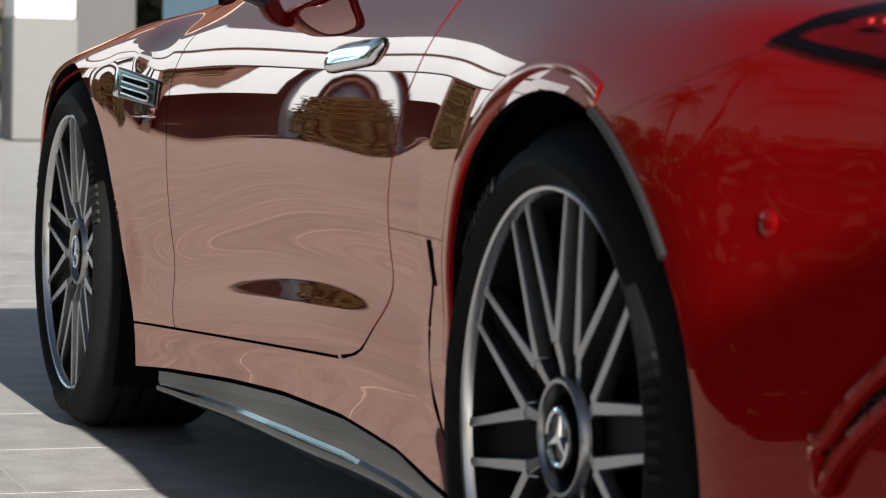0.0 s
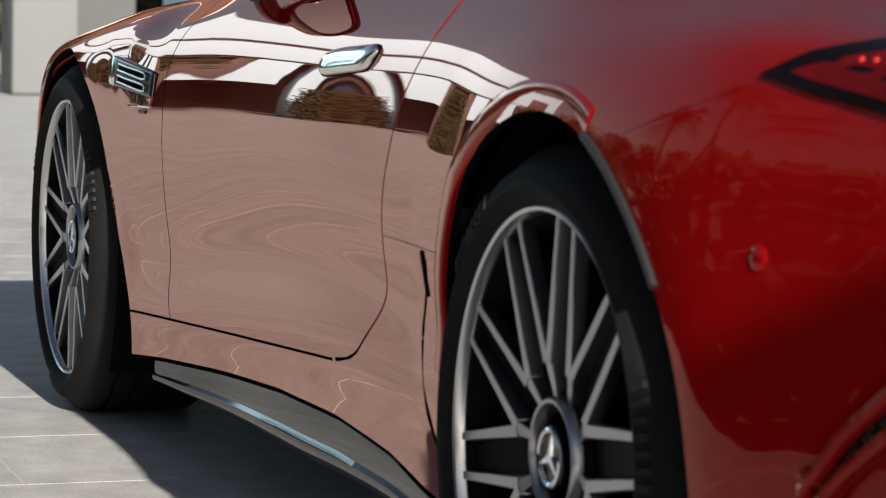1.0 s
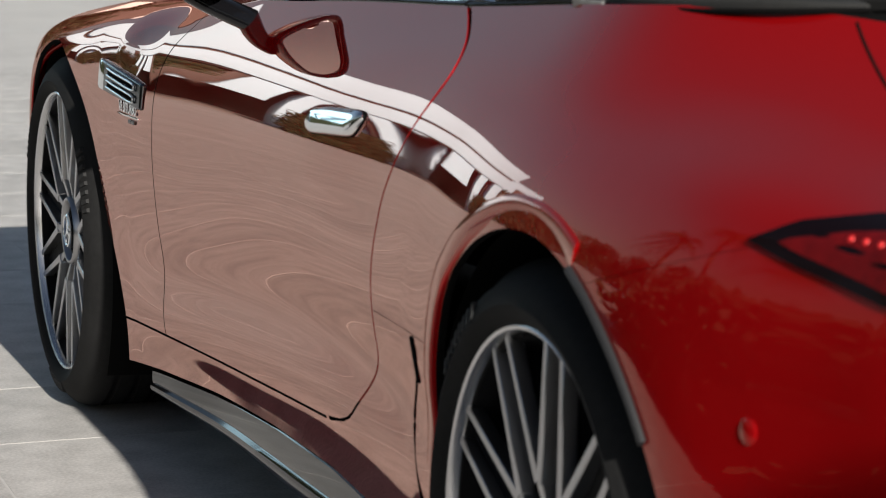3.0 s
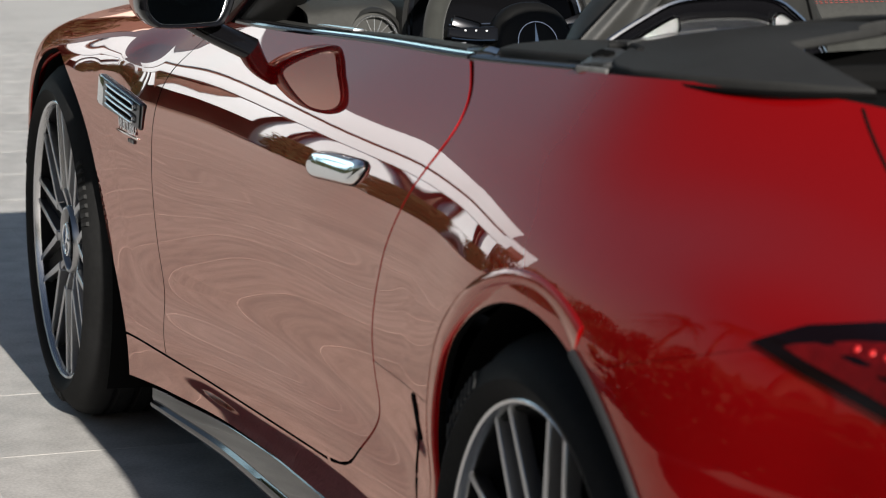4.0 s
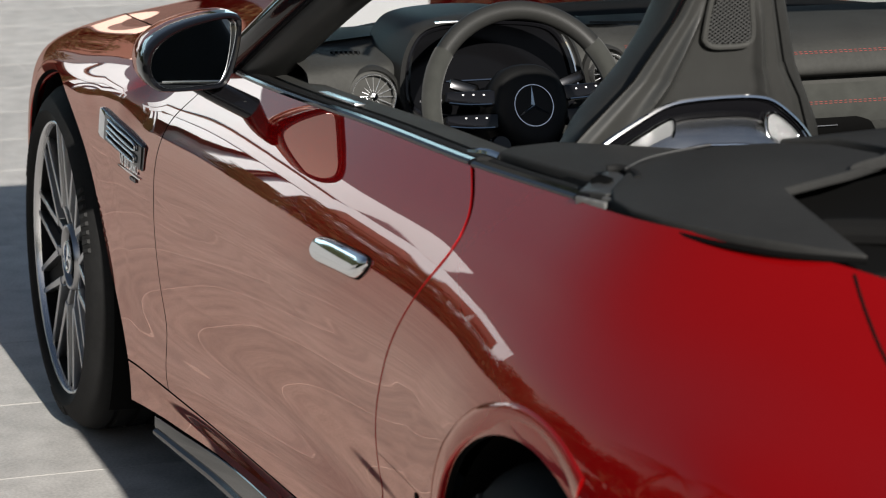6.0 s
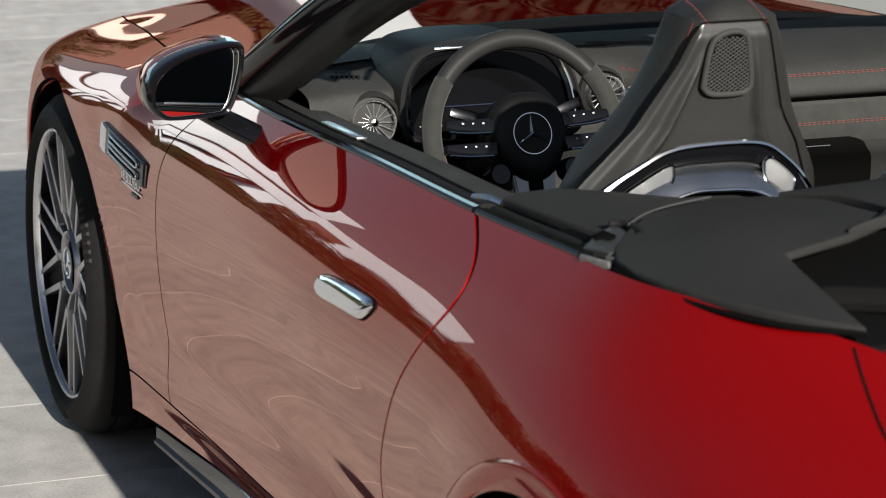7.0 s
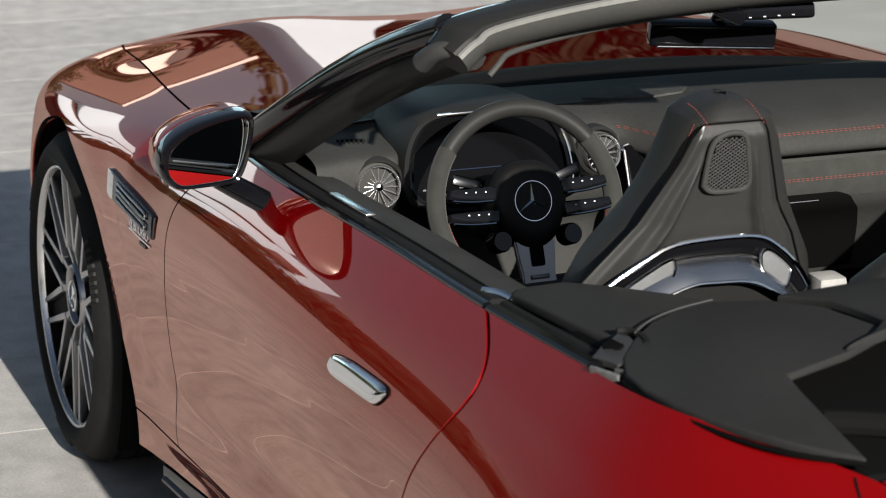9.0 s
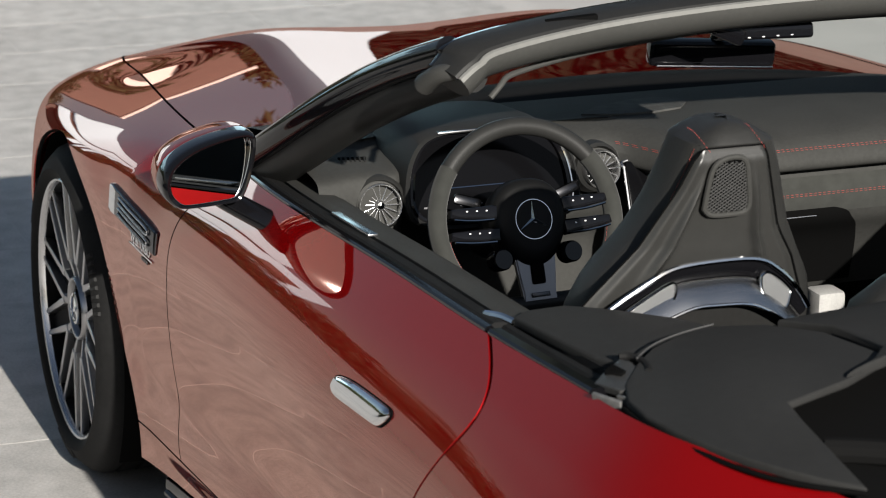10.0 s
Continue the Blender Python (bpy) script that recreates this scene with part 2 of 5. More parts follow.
LOWER = {
    -0.97: (.60, .62, .64, .65, .66, .66, .66), -0.82: (.78, .79, .80, .81, .815, .82, .82), -0.60: (.88, .89, .90, .905, .906, .904, .897),
    -0.40: (.925, .93, .935, .94, .942, .943, .94), -0.20: (.932, .937, .942, .947, .95, .955, .957), 0.0: (.925, .932, .938, .945, .95, .956, .960),
    0.25: (.90, .91, .92, .927, .935, .945, .952), 0.56: (.866, .884, .909, .909, .922, .936, .937), 0.95: (.858, .878, .908, .902, .9138, .9315, .9345),
    1.40: (.860, .880, .9085, .902, .9138, .931, .9335), 1.75: (.866, .885, .909, .904, .919, .932, .932), 2.0: (.888, .900, .910, .908, .920, .932, .934),
    2.3: (.905, .912, .918, .922, .928, .934, .938), 2.7: (.92, .925, .93, .935, .94, .945, .95), 3.0: (.90, .91, .92, .925, .93, .935, .938),
    3.3: (.78, .82, .84, .85, .86, .87, .87), 3.55: (.60, .64, .66, .68, .69, .70, .71)}
FRACTIONS = (0, .11, .25, .39, .52, .68, .83)
rows = []
for ys in STATIONS:
    z7, w7, z8, w8, z9, w9, z10, w10 = SHOULDER[ys]
    zs = [.17 + (z7 - .17) * f for f in FRACTIONS] + [z7, z8, z9, z10]
    rise = float(np.interp(ys, [0, .25, .56, .95, 1.40, 1.75, 2.0, 2.3], [0, .008, .030, .040, .020, -.004, -.018, 0]))
    for i, f in ((1, .5), (2, 1), (3, 1), (4, .55)):
        zs[i] += rise * f
    rows.append(list(zs) + list(LOWER[ys]) + [w7, w8, w9, w10])
side_line = spline(STATIONS, rows)
ARCH = 0.397


def smooth01(t):
    t = min(max(t, 0.0), 1.0)
    return t * t * (3 - 2 * t)


profile_cache, waist_cache = {}, {}
# how the flank leans in above its waist: (height over the waist, degrees), summed to a drop in width
LEAN = [(0, 0), (.035, 2.7), (.07, 7), (.105, 13.3), (.13, 19), (.15, 25), (.175, 34), (.20, 41), (.25, 45), (.45, 47)]
lean_h = np.linspace(0, .45, 181)
lean_drop = np.concatenate([[0], np.cumsum(np.tan(np.radians(np.interp((lean_h[1:] + lean_h[:-1]) / 2, *zip(*LEAN)))) * .0025)])
lean_curve = spline(lean_h[::4], lean_drop[::4])


def lean_in(h):
    return float(lean_curve(h))


BEND = .14
waist_line = spline([-1, -.3, 0, .3, .6, .9, 1.15, 1.5, 1.9, 2.2], [.662, .656, .654, .664, .670, .668, .663, .653, .637, .62])


def waist(y):
    """Height and half-width of the flank's widest line, the belt's height, and how strongly the upper part is scaled to meet the belt."""
    key = round(y, 6)
    if key not in waist_cache:
        z0 = float(waist_line(y))
        f = profile_cache[key]
        lo, hi = 3.0, 8.0
        for _ in range(30):
            m = (lo + hi) / 2
            lo, hi = (m, hi) if f(m)[0] < z0 else (lo, m)
        w0, (zb, wb) = float(f(lo)[1]), f(10)
        bend = lean_in(BEND)
        full = lean_in(zb - z0)
        waist_cache[key] = z0, w0, zb, (w0 - wb - bend) / (full - bend)
    return waist_cache[key]


def shoulder(y, s, z, w):
    """The half-width above the waist, where the flank rolls over to the belt."""
    k = smooth01((y + 1.3) / .3) * smooth01((2.2 - y) / .25)
    if k == 0 or s < 4:
        return w
    z0, w0, zb, grow = waist(y)
    h = z - z0
    if h <= 0:
        return w
    d = lean_in(h)
    if h > BEND:
        bend = lean_in(BEND)
        d = bend + (d - bend) * (1 + (grow - 1) * smooth01((h - BEND) / (zb - z0 - BEND) * 1.6))
    return w + (w0 - d - w) * k * smooth01(h / .02)


def side(y, s):
    """A point of the left flank: y along the car, s from 0 (sill) to 10 (belt)."""
    key = round(y, 6)
    if key not in profile_cache:
        r = side_line(y)
        profile_cache[key] = spline(range(11), np.stack([r[:11], r[11:]], 1))
    z, w = profile_cache[key](s)
    w = shoulder(y, s, z, w)
    for yc, zc in ((0, ZR), (YF, ZF)):
        r = math.hypot(y - yc, z - zc)
        w += .005 * (1 - smooth01((r - ARCH - .012) / .15)) * smooth01((9.5 - s) / 3)
    # tucked-under top of the sill
    d = .256 + .061 * (2.31 - y) - z
    w -= .007 * smooth01(d / .055) * smooth01((y - .62) / .5) * smooth01((2.30 - y) / .3)
    return Vector((-w, y, z))


def side_normal(y, s):
    e = 1e-3
    n = (side(y + e, s) - side(y - e, s)).cross(side(y, min(s + e, 10)) - side(y, max(s - e, 0)))
    return -n.normalized()


def smooth_curve(pairs):
    a = sorted(pairs)
    f = spline([p[0] for p in a], [p[1] for p in a])
    return lambda v: float(f(v))


door_front = smooth_curve([(.17, 1.90), (.26, 1.925), (.33, 1.944), (.43, 1.932), (.54, 1.914), (.63, 1.908), (.70, 1.905), (.75, 1.892), (.79, 1.868), (.825, 1.842), (.852, 1.838), (.90, 1.86)])
door_rear = smooth_curve([(.330, 1.05), (.341, .93), (.352, .86), (.383, .785), (.437, .711), (.519, .654), (.60, .624), (.70, .575), (.755, .532), (.80, .495), (.835, .470), (.869, .455), (.912, .482), (.945, .560), (.98, .66)])


def slope(f, z):
    d = (f(z + .002) - f(z - .002)) / .004
    return math.sqrt(1 + d * d)


def sill_line(y):
    return .256 + .061 * (2.31 - y)


def seam_line(y):
    return min(.73 + .273 * (-.227 - y), .8035)


def rear_arch(y, z):
    return math.hypot(y, z - ZR) - ARCH


def front_arch(y, z):
    flare = .085 * smooth01((ZF + .12 - z) / .24) if y < YF else 0
    return math.hypot(y - YF, z - ZF) - ARCH - flare


def skirt_top(y):
    return float(np.interp(y, [.3, .45, .62, .77, 1.04, 1.35, 1.7, 2.05, 2.3], [.190, .196, .210, .231, .243, .238, .217, .193, .17]))


GAP = 0.0024
YS = np.unique(np.round(np.concatenate([np.arange(-0.97, -.52, 0.0155), np.arange(-.52, .52, .0065), np.arange(.52, 2.18, .0155), np.arange(2.18, 3.2, .0065), np.arange(3.2, 3.551, .0155)]), 5))
SS = np.unique(np.concatenate([np.linspace(0, 7, 64), np.linspace(7, 10, 40)]))
grid_cells = {}
for i, yy in enumerate(YS):
    for j, s in enumerate(SS):
        p = side(float(yy), float(s))
        grid_cells[i, j] = (float(yy), float(s), p.z)


def panel(name, tests, parent, y0, y1, s0=0.0, s1=10.0, mirror=False, flange=0.010, label="", mat=None, offset=0.0, dark_rim=True):
    """The part of the flank where every test(y, z) is positive, with a turned-in edge."""
    polys = []
    for i in range(len(YS) - 1):
        if YS[i + 1] < y0 or YS[i] > y1:
            continue
        for j in range(len(SS) - 1):
            if SS[j + 1] < s0 - 1e-9 or SS[j] > s1 + 1e-9:
                continue
            poly = [grid_cells[i, j], grid_cells[i, j + 1], grid_cells[i + 1, j + 1], grid_cells[i + 1, j]]
            for g in tests:
                val = [g(a[0], a[2]) for a in poly]
                if min(val) >= 0:
                    continue
                if max(val) < 0:
                    poly = []
                    break
                out = []
                for k in range(len(poly)):
                    a, b, va, vb = poly[k], poly[(k + 1) % len(poly)], val[k], val[(k + 1) % len(poly)]
                    if va >= 0:
                        out.append(a)
                    if (va >= 0) != (vb >= 0):
                        t = va / (va - vb)
                        out.append(tuple(a[c] + (b[c] - a[c]) * t for c in range(3)))
                poly = out
            if len(poly) >= 3:
                polys.append(poly)
    index, params, faces = {}, [], []
    for poly in polys:
        f = []
        for a in poly:
            k = (round(a[0], 4), round(a[1], 3))
            if k not in index:
                index[k] = len(params)
                params.append((a[0], a[1]))
            if not f or f[-1] != index[k]:
                f.append(index[k])
        if len(f) > 2 and f[0] == f[-1]:
            f.pop()
        if len(set(f)) >= 3 and len(set(f)) == len(f):
            faces.append(f)
    norms = [side_normal(*p) for p in params]
    verts = [side(*p) + n * offset for p, n in zip(params, norms)]
    # turned-in edge
    face_count = len(faces)
    count = {}
    for f in faces:
        for a, b in zip(f, f[1:] + f[:1]):
            count[a, b] = 1
    nv, extra = list(verts), {}
    nn = list(norms)
    for (a, b) in list(count):
        if (b, a) in count:
            continue
        ids = []
        for k in (a, b):
            if k not in extra:
                extra[k] = (len(nv), len(nv) + 1)
                nv.extend([verts[k], verts[k] - norms[k] * flange])
                nn.extend([norms[k] * 1.2, norms[k] * 0.3])
            out_ = (verts[b] - verts[a]).cross(norms[k])
            if out_.length > 1e-9:
                for q in extra[k]:
                    nn[q] = nn[q] + out_.normalized()
            ids.append(extra[k])
        faces.append([ids[1][0], ids[0][0], ids[0][1], ids[1][1]])
    nn = [v.normalized() for v in nn]
    if mirror:
        nv = [Vector((-v.x, v.y, v.z)) for v in nv]
        nn = [Vector((-v.x, v.y, v.z)) for v in nn]
        faces = [f[::-1] for f in faces]
    return mesh_object(name, nv, faces, mat or PAINT, parent, label, normals=nn, rim_from=face_count, rim_keep=None if dark_rim else (lambda c: c.y < .80 and c.z > .40))


panels = {}
for mirror in (False, True):
    panels["fender", mirror] = panel("front_fender", [lambda y, z: y - door_front(z) - GAP * slope(door_front, z), front_arch, lambda y, z: z - sill_line(y) - GAP if y < YF else 1], car, 1.55, 3.6, mirror=mirror)
    panels["door", mirror] = panel("door", [lambda y, z: door_front(z) - y - GAP * slope(door_front, z), lambda y, z: y - door_rear(z) - GAP * slope(door_rear, z), lambda y, z: z - sill_line(y) - GAP], car, 0.44, 1.96, mirror=mirror, dark_rim=False)
    panels["quarter", mirror] = panel("rear_quarter_panel", [lambda y, z: door_rear(z) - y - GAP * slope(door_rear, z) - .004 * smooth01((z - .80) / .05), rear_arch, lambda y, z: z - .548 - .0006 if y > 0 else 1, lambda y, z: z - seam_line(y) - .0003 if y < 0 else 1], car, -1, 1.0, mirror=mirror)
    panels["bumper", mirror] = panel("rear_bumper", [rear_arch, lambda y, z: -y, lambda y, z: seam_line(y) - z - .0003], car, -1, 0.05, mirror=mirror)
    panels["sill", mirror] = panel("side_sill", [lambda y, z: sill_line(y) - z - GAP if y > .93 else 1, lambda y, z: door_rear(max(z, .3305)) - y - GAP * slope(door_rear, max(z, .333)) if y <= .93 else 1, lambda y, z: .548 - z - .0006, rear_arch, front_arch, lambda y, z: y - .05, lambda y, z: YF - y, lambda y, z: z - skirt_top(y)], car, 0, 2.7, mirror=mirror)


def shell_bm(y0, y1, s0, s1, inset, ny=60, ns=24):
    """A dark lining that follows the flank behind its panels."""
    bm = bmesh.new()
    g = []
    for y in np.linspace(y0, y1, ny):
        row = []
        for s in np.linspace(s0, s1, ns):
            row.append(bm.verts.new(side(float(y), float(s)) - side_normal(float(y), float(s)) * inset))
        g.append(row)
    for a, b in zip(g, g[1:]):
        for j in range(ns - 1):
            bm.faces.new((a[j], a[j + 1], b[j + 1], b[j]))
    return bm


part("door_frame", shell_bm(.42, 2.22, .2, 9.8, .016), DARK, car)

# bonnet: from the fender edges across two long domes
hood_edge = spline(STATIONS, [(SHOULDER[k][6], SHOULDER[k][7]) for k in STATIONS])
ridge = smooth_curve([(1.8, .925), (2.2, .917), (2.6, .902), (3.0, .872), (3.3, .815), (3.55, .73), (3.62, .69)])
valley = smooth_curve([(1.8, .925), (2.2, .905), (2.6, .888), (3.0, .855), (3.3, .80), (3.55, .715), (3.62, .68)])


def hood_point(y, u):
    """u from -1 (left edge) to 1 (right edge)."""
    ze, we = hood_edge(y)
    we = max(we - .006, .3)
    a = abs(u)
    f = spline([0, .28, .52, .78, 1.0], [valley(y), valley(y) * .45 + ridge(y) * .55, ridge(y), ze * .45 + ridge(y) * .55, ze])
    g = float(f(a))
    return Vector((math.copysign(we * a, u), y, g))


def sheet_bm(fn, us, vs):
    bm = bmesh.new()
    g = [[bm.verts.new(fn(float(a), float(b))) for b in vs] for a in us]
    for a, b in zip(g, g[1:]):
        for j in range(len(vs) - 1):
            bm.faces.new((a[j], a[j + 1], b[j + 1], b[j]))
    return bm


part("bonnet", sheet_bm(hood_point, np.linspace(1.80, 3.55, 60), np.linspace(-1, 1, 64)), PAINT, car)
part("bonnet_lining", sheet_bm(lambda y, u: hood_point(y, u * 1.02) - Vector((0, 0, .02)), np.linspace(1.7, 3.5, 20), np.linspace(-1, 1, 16)), DARK, car)
# nose that closes the front
part("front_bumper", sheet_bm(lambda s, u: Vector((u * (.66 + .05 * math.sin(s * 3.1)), 3.55 + .12 * math.sin(s * math.pi) * (1 - u * u * .7) , .17 + s * .53)), np.linspace(0, 1, 14), np.linspace(-1, 1, 30)), PAINT, car)


# boot lid and tail
def deck_point(y, u):
    ze, we = hood_edge(y)
    return Vector((u * (we - .004), y, ze + .018 * (1 - u * u) * (1 if y > -.8 else .6)))


part("boot_lid", sheet_bm(deck_point, np.linspace(-.97, -.275, 24), np.linspace(-1, 1, 40)), PAINT, car)
part("tail_panel", sheet_bm(lambda s, u: Vector((u * (.66 if s < .8 else .58), -.97 - .03 * (1 - u * u), .17 + s * .775)), np.linspace(0, 1, 10), np.linspace(-1, 1, 20)), PAINT, car)
part("firewall", box_bm((1.62, .05, .72), (0, 2.02, .54), .01), DARK, car)
part("floor_pan", box_bm((1.62, 4.3, .05), (0, 1.3, .17), .02), DARK, car)


# side skirt: a gloss-black blade under the sill
def skirt_ring(y):
    t = skirt_top(y) - .004
    w = -side(y, .6).x
    foot = .140 + .014 * smooth01((1.4 - y) / .7)
    h = max(t - foot, .012)
    section = ((-.05, 0), (-.004, -.001), (0, -.06 * h), (.0005, -.45 * h), (-.0015, -.58 * h), (.004, -.66 * h), (.0045, -.76 * h), (.002, -.88 * h), (-.004, -.96 * h), (-.012, -h), (-.08, -h))
    return [Vector((-w - a, y, t + b)) for a, b in section]


sk = rings_bm([skirt_ring(y) for y in np.linspace(.36, 2.10, 60)])
part("side_skirt", sk, BLACK_GLOSS, car, "gloss black blade under the sill")


# wheel-house liners
def liner(yc, zc, r, name):
    prof = [(-.925, r), (-.80, r + .006), (-.62, r), (-.60, .03)]
    bm = lathe_bm([(u, rr) for u, rr in prof], 72)
    bmesh.ops.transform(bm, matrix=pose(0, yc, zc), verts=bm.verts)
    doomed = [v for v in bm.verts if v.co.z < .10]
    bmesh.ops.delete(bm, geom=doomed, context='VERTS')
    return part(name, bm, DARK, car)


liner(0, ZR, .402, "wheel_arch_liner")
liner(YF, ZF, .402, "wheel_arch_liner")


# ---- wheels ----
def sector_bar(a0, r0, a1, r1, x0, x1, w0, w1, depth):
    """A straight spoke arm between two polar places, with its face at x0 (inner end) and x1 (outer end)."""
    p = Vector((x0, r0 * math.sin(a0), r0 * math.cos(a0)))
    q = Vector((x1, r1 * math.sin(a1), r1 * math.cos(a1)))
    d = (q - p).normalized()
    s = d.cross(Vector((1, 0, 0))).normalized()
    rings = []
    for c, w in ((p, w0), (q, w1)):
        rings.append([c - s * w * .5, c + s * w * .5, c + s * w * .62 + Vector((depth, 0, 0)), c - s * w * .62 + Vector((depth, 0, 0))])
    return rings_bm(rings)


def build_wheel(name, tyre_r, wide):
    """A wheel whose outer face lies at x = 0 and looks towards -x."""
    w = empty(name, "", "")
    R = .284
    tr = tyre_r
    # tyre with a rounded shoulder, rim guard and tread grooves
    prof = [(.012, R - .012), (-.006, R + .002), (-.014, R + .012), (-.017, R + .022), (-.012, R + .034), (-.006, R + .046), (.006, tr - .018), (.018, tr - .007), (.034, tr - .001)]
    x = .05
    for k in range(4):
        prof += [(x, tr), (x + .002, tr - .008), (x + .012, tr - .008), (x + .014, tr)]
        x += (wide - .1) / 4
    prof += [(wide - .03, tr), (wide - .012, tr - .012), (wide, tr - .04), (wide - .01, R)]
    part("tyre", lathe_bm(prof, 120), RUBBER, w)
    # raised sidewall marks
    bars = []
    for base in (40, 160, 280):
        for k in range(8):
            a = radians(base + k * 3.1)
            bars.append(sector_bar(a, R + .026, a, R + .046, -.0180, -.0120, .006 + .004 * (k % 3 == 1), .007, .006))
    tagged(part("sidewall_mark", join_bm(*bars), material("sidewall_print", (.024, .024, .024), .7, spec=.1), w), kind="stuff")
    part("rim_lip", lathe_bm([(.016, R - .010), (.004, R - .009), (-.003, R - .006), (-.005, R - .002), (-.003, R + .001), (.008, R + .002)], 120), SATIN, w, "machined silver rim edge")
    part("rim_barrel", lathe_bm([(.010, R - .013), (.03, R - .022), (.06, R - .034), (.16, R - .04), (.22, R - .03)], 96), RIM_DARK, w)
    n = 10
    arm_in, arm_out = .112, R - .012
    # broad dark arm that meets its neighbours near the hub
    dark_arm = join_bm(sector_bar(0, .055, 0, arm_in + .004, .038, .029, .034, .060, .04),
                       sector_bar(0, arm_in, 0, arm_out, .029, .018, .058, .030, .034))
    bmesh.ops.bevel(dark_arm, geom=dark_arm.edges[:], offset=.003, segments=2, affect='EDGES')
    spoke = part("spoke", dark_arm, RIM_DARK, w)
    # two silver-edged arms that fork away from the hub
    arms = []
    for sg in (-1, 1):
        arms.append(sector_bar(radians(16.4 * sg), arm_in - .004, radians(4.9 * sg), arm_out + .004, .0110, .0050, .0150, .0100, .018))
        arms.append(sector_bar(radians(17.4 * sg), .066, radians(16.6 * sg), arm_in + .002, .0210, .0115, .0080, .0120, .018))
    face = join_bm(*arms)
    bmesh.ops.bevel(face, geom=face.edges[:], offset=.0011, segments=1, affect='EDGES')
    fo = part("spoke_face", face, RIM_SILVER, w, "machined silver spoke edge")
    for k in range(1, n):
        o = spoke.copy()
        scene.collection.objects.link(o)
        o.rotation_euler = (radians(36 * k), 0, 0)
        f2 = fo.copy()
        scene.collection.objects.link(f2)
        f2.rotation_euler = o.rotation_euler
    part("hub", lathe_bm([(.10, .085), (.03, .082), (.024, .070), (.026, .052), (.045, .050)], 48), RIM_DARK, w)
    part("hub_ring", lathe_bm([(.034, .058), (.018, .059), (.012, .062), (.011, .066), (.015, .069), (.034, .070)], 64), RIM_SILVER, w)
    part("hub_cap", lathe_bm([(.03, .036), (.014, .036), (.011, .033), (.013, .029), (.012, .0001)], 40), BLACK_GLOSS, w)
    part("cap_ring", lathe_bm([(.016, .0345), (.0095, .034), (.008, .031), (.0095, .028), (.016, .0275)], 40), CHROME, w)
    part("cap_emblem", join_bm(*[sector_bar(radians(a), .0, radians(a), .030, .010, .011, .010, .002, .004) for a in (0, 120, 240)]), CHROME, w)
    for k in range(5):
        a = radians(36 + 72 * k)
        bolt = lathe_bm([(.05, .011), (.034, .011), (.031, .009), (.031, .0001)], 6)
        bmesh.ops.translate(bolt, vec=(0, .062 * math.sin(a), .062 * math.cos(a)), verts=bolt.verts)
        part("wheel_bolt", bolt, RIM_DARK, w)
    part("brake_disc", lathe_bm([(.10, .06), (.095, .195), (.10, .20), (.125, .20), (.13, .06)], 64), material("cast_iron", (.05, .05, .05), .35, metal=.8), w)
    cal = []
    for k in range(7):
        a = radians(60 + 10 * k)
        cal.append([Vector((x_, r_ * math.sin(a), r_ * math.cos(a))) for x_, r_ in ((.068, .13), (.062, .20), (.085, .222), (.13, .21), (.13, .13))])
    part("brake_caliper", rings_bm(cal), BLACK_GLOSS, w)
    return w


wheel_front = build_wheel("wheel", .352 + .008, .27)
wheel_rear = build_wheel("wheel", .347 + .008, .30)
for wheel_thing, yc, zc, x in ((wheel_front, YF, ZF, -.945), (wheel_rear, 0, ZR, -.945)):
    twin = copy_thing(wheel_thing, pose(-x, yc, zc + .008, 15, 0, 180))
    twin.parent = car
    wheel_thing.matrix_basis = pose(x, yc, zc + .008, 9 if yc < 1 else -5)
    wheel_thing.parent = car

# ---- fittings on the flank ----
def on_side(y, z):
    """The place and outward direction of the flank at a height."""
    lo, hi = 0.0, 10.0
    for _ in range(40):
        m = (lo + hi) / 2
        if side(y, m).z < z:
            lo = m
        else:
            hi = m
    return side(y, lo), side_normal(y, lo)


def seat_on_side(bm, y, z, tilt=0.0, lift=0.0):
    """Moves a piece built with x forward along the car, y up and z outwards onto the flank."""
    p, n = on_side(y, z)
    fwd = (on_side(y + .03, z + .03 * tilt)[0] - on_side(y - .03, z - .03 * tilt)[0]).normalized()
    up = n.cross(fwd).normalized()
    if up.z < 0:
        up = -up
    m = Matrix((fwd, up, n)).transposed().to_4x4()
    m.translation = p + n * lift
    bmesh.ops.transform(bm, matrix=m, verts=bm.verts)
    return bm


left_door = panels["door", False]
tagged(left_door, label="glossy red driver's door, closed")
# flush handle in a dark pocket
HANDLE = [(.122, -.014), (.113, .001), (.088, .010), (.03, .018), (-.06, .024), (-.106, .026), (-.119, .021), (-.113, .008), (-.094, -.006), (-.062, -.013), (.03, -.020), (.100, -.024)]
handle_line = curve_points([(x_, z_, 0) for x_, z_ in HANDLE + HANDLE[:1]], 61)[:-1]


def handle_bm(grow, levels):
    """A flush pad in the handle's outline: (shrink, height) levels."""
    return rings_bm([[Vector(((p.x) * (grow - k * .35), (p.y - .002) * (grow - k), h)) for p in handle_line] for k, h in levels])


part("handle_pocket", seat_on_side(handle_bm(1.06, ((0, -.004), (0, .0008), (.1, .001))), .82, .778, 0, .0002), DARK, left_door)
part("door_handle", seat_on_side(handle_bm(1.0, ((0, -.004), (.0, .003), (.06, .006), (.22, .0085), (.45, .0098), (.8, .0105))), .82, .778, 0, .001), CHROME, left_door, "polished chrome flush handle")

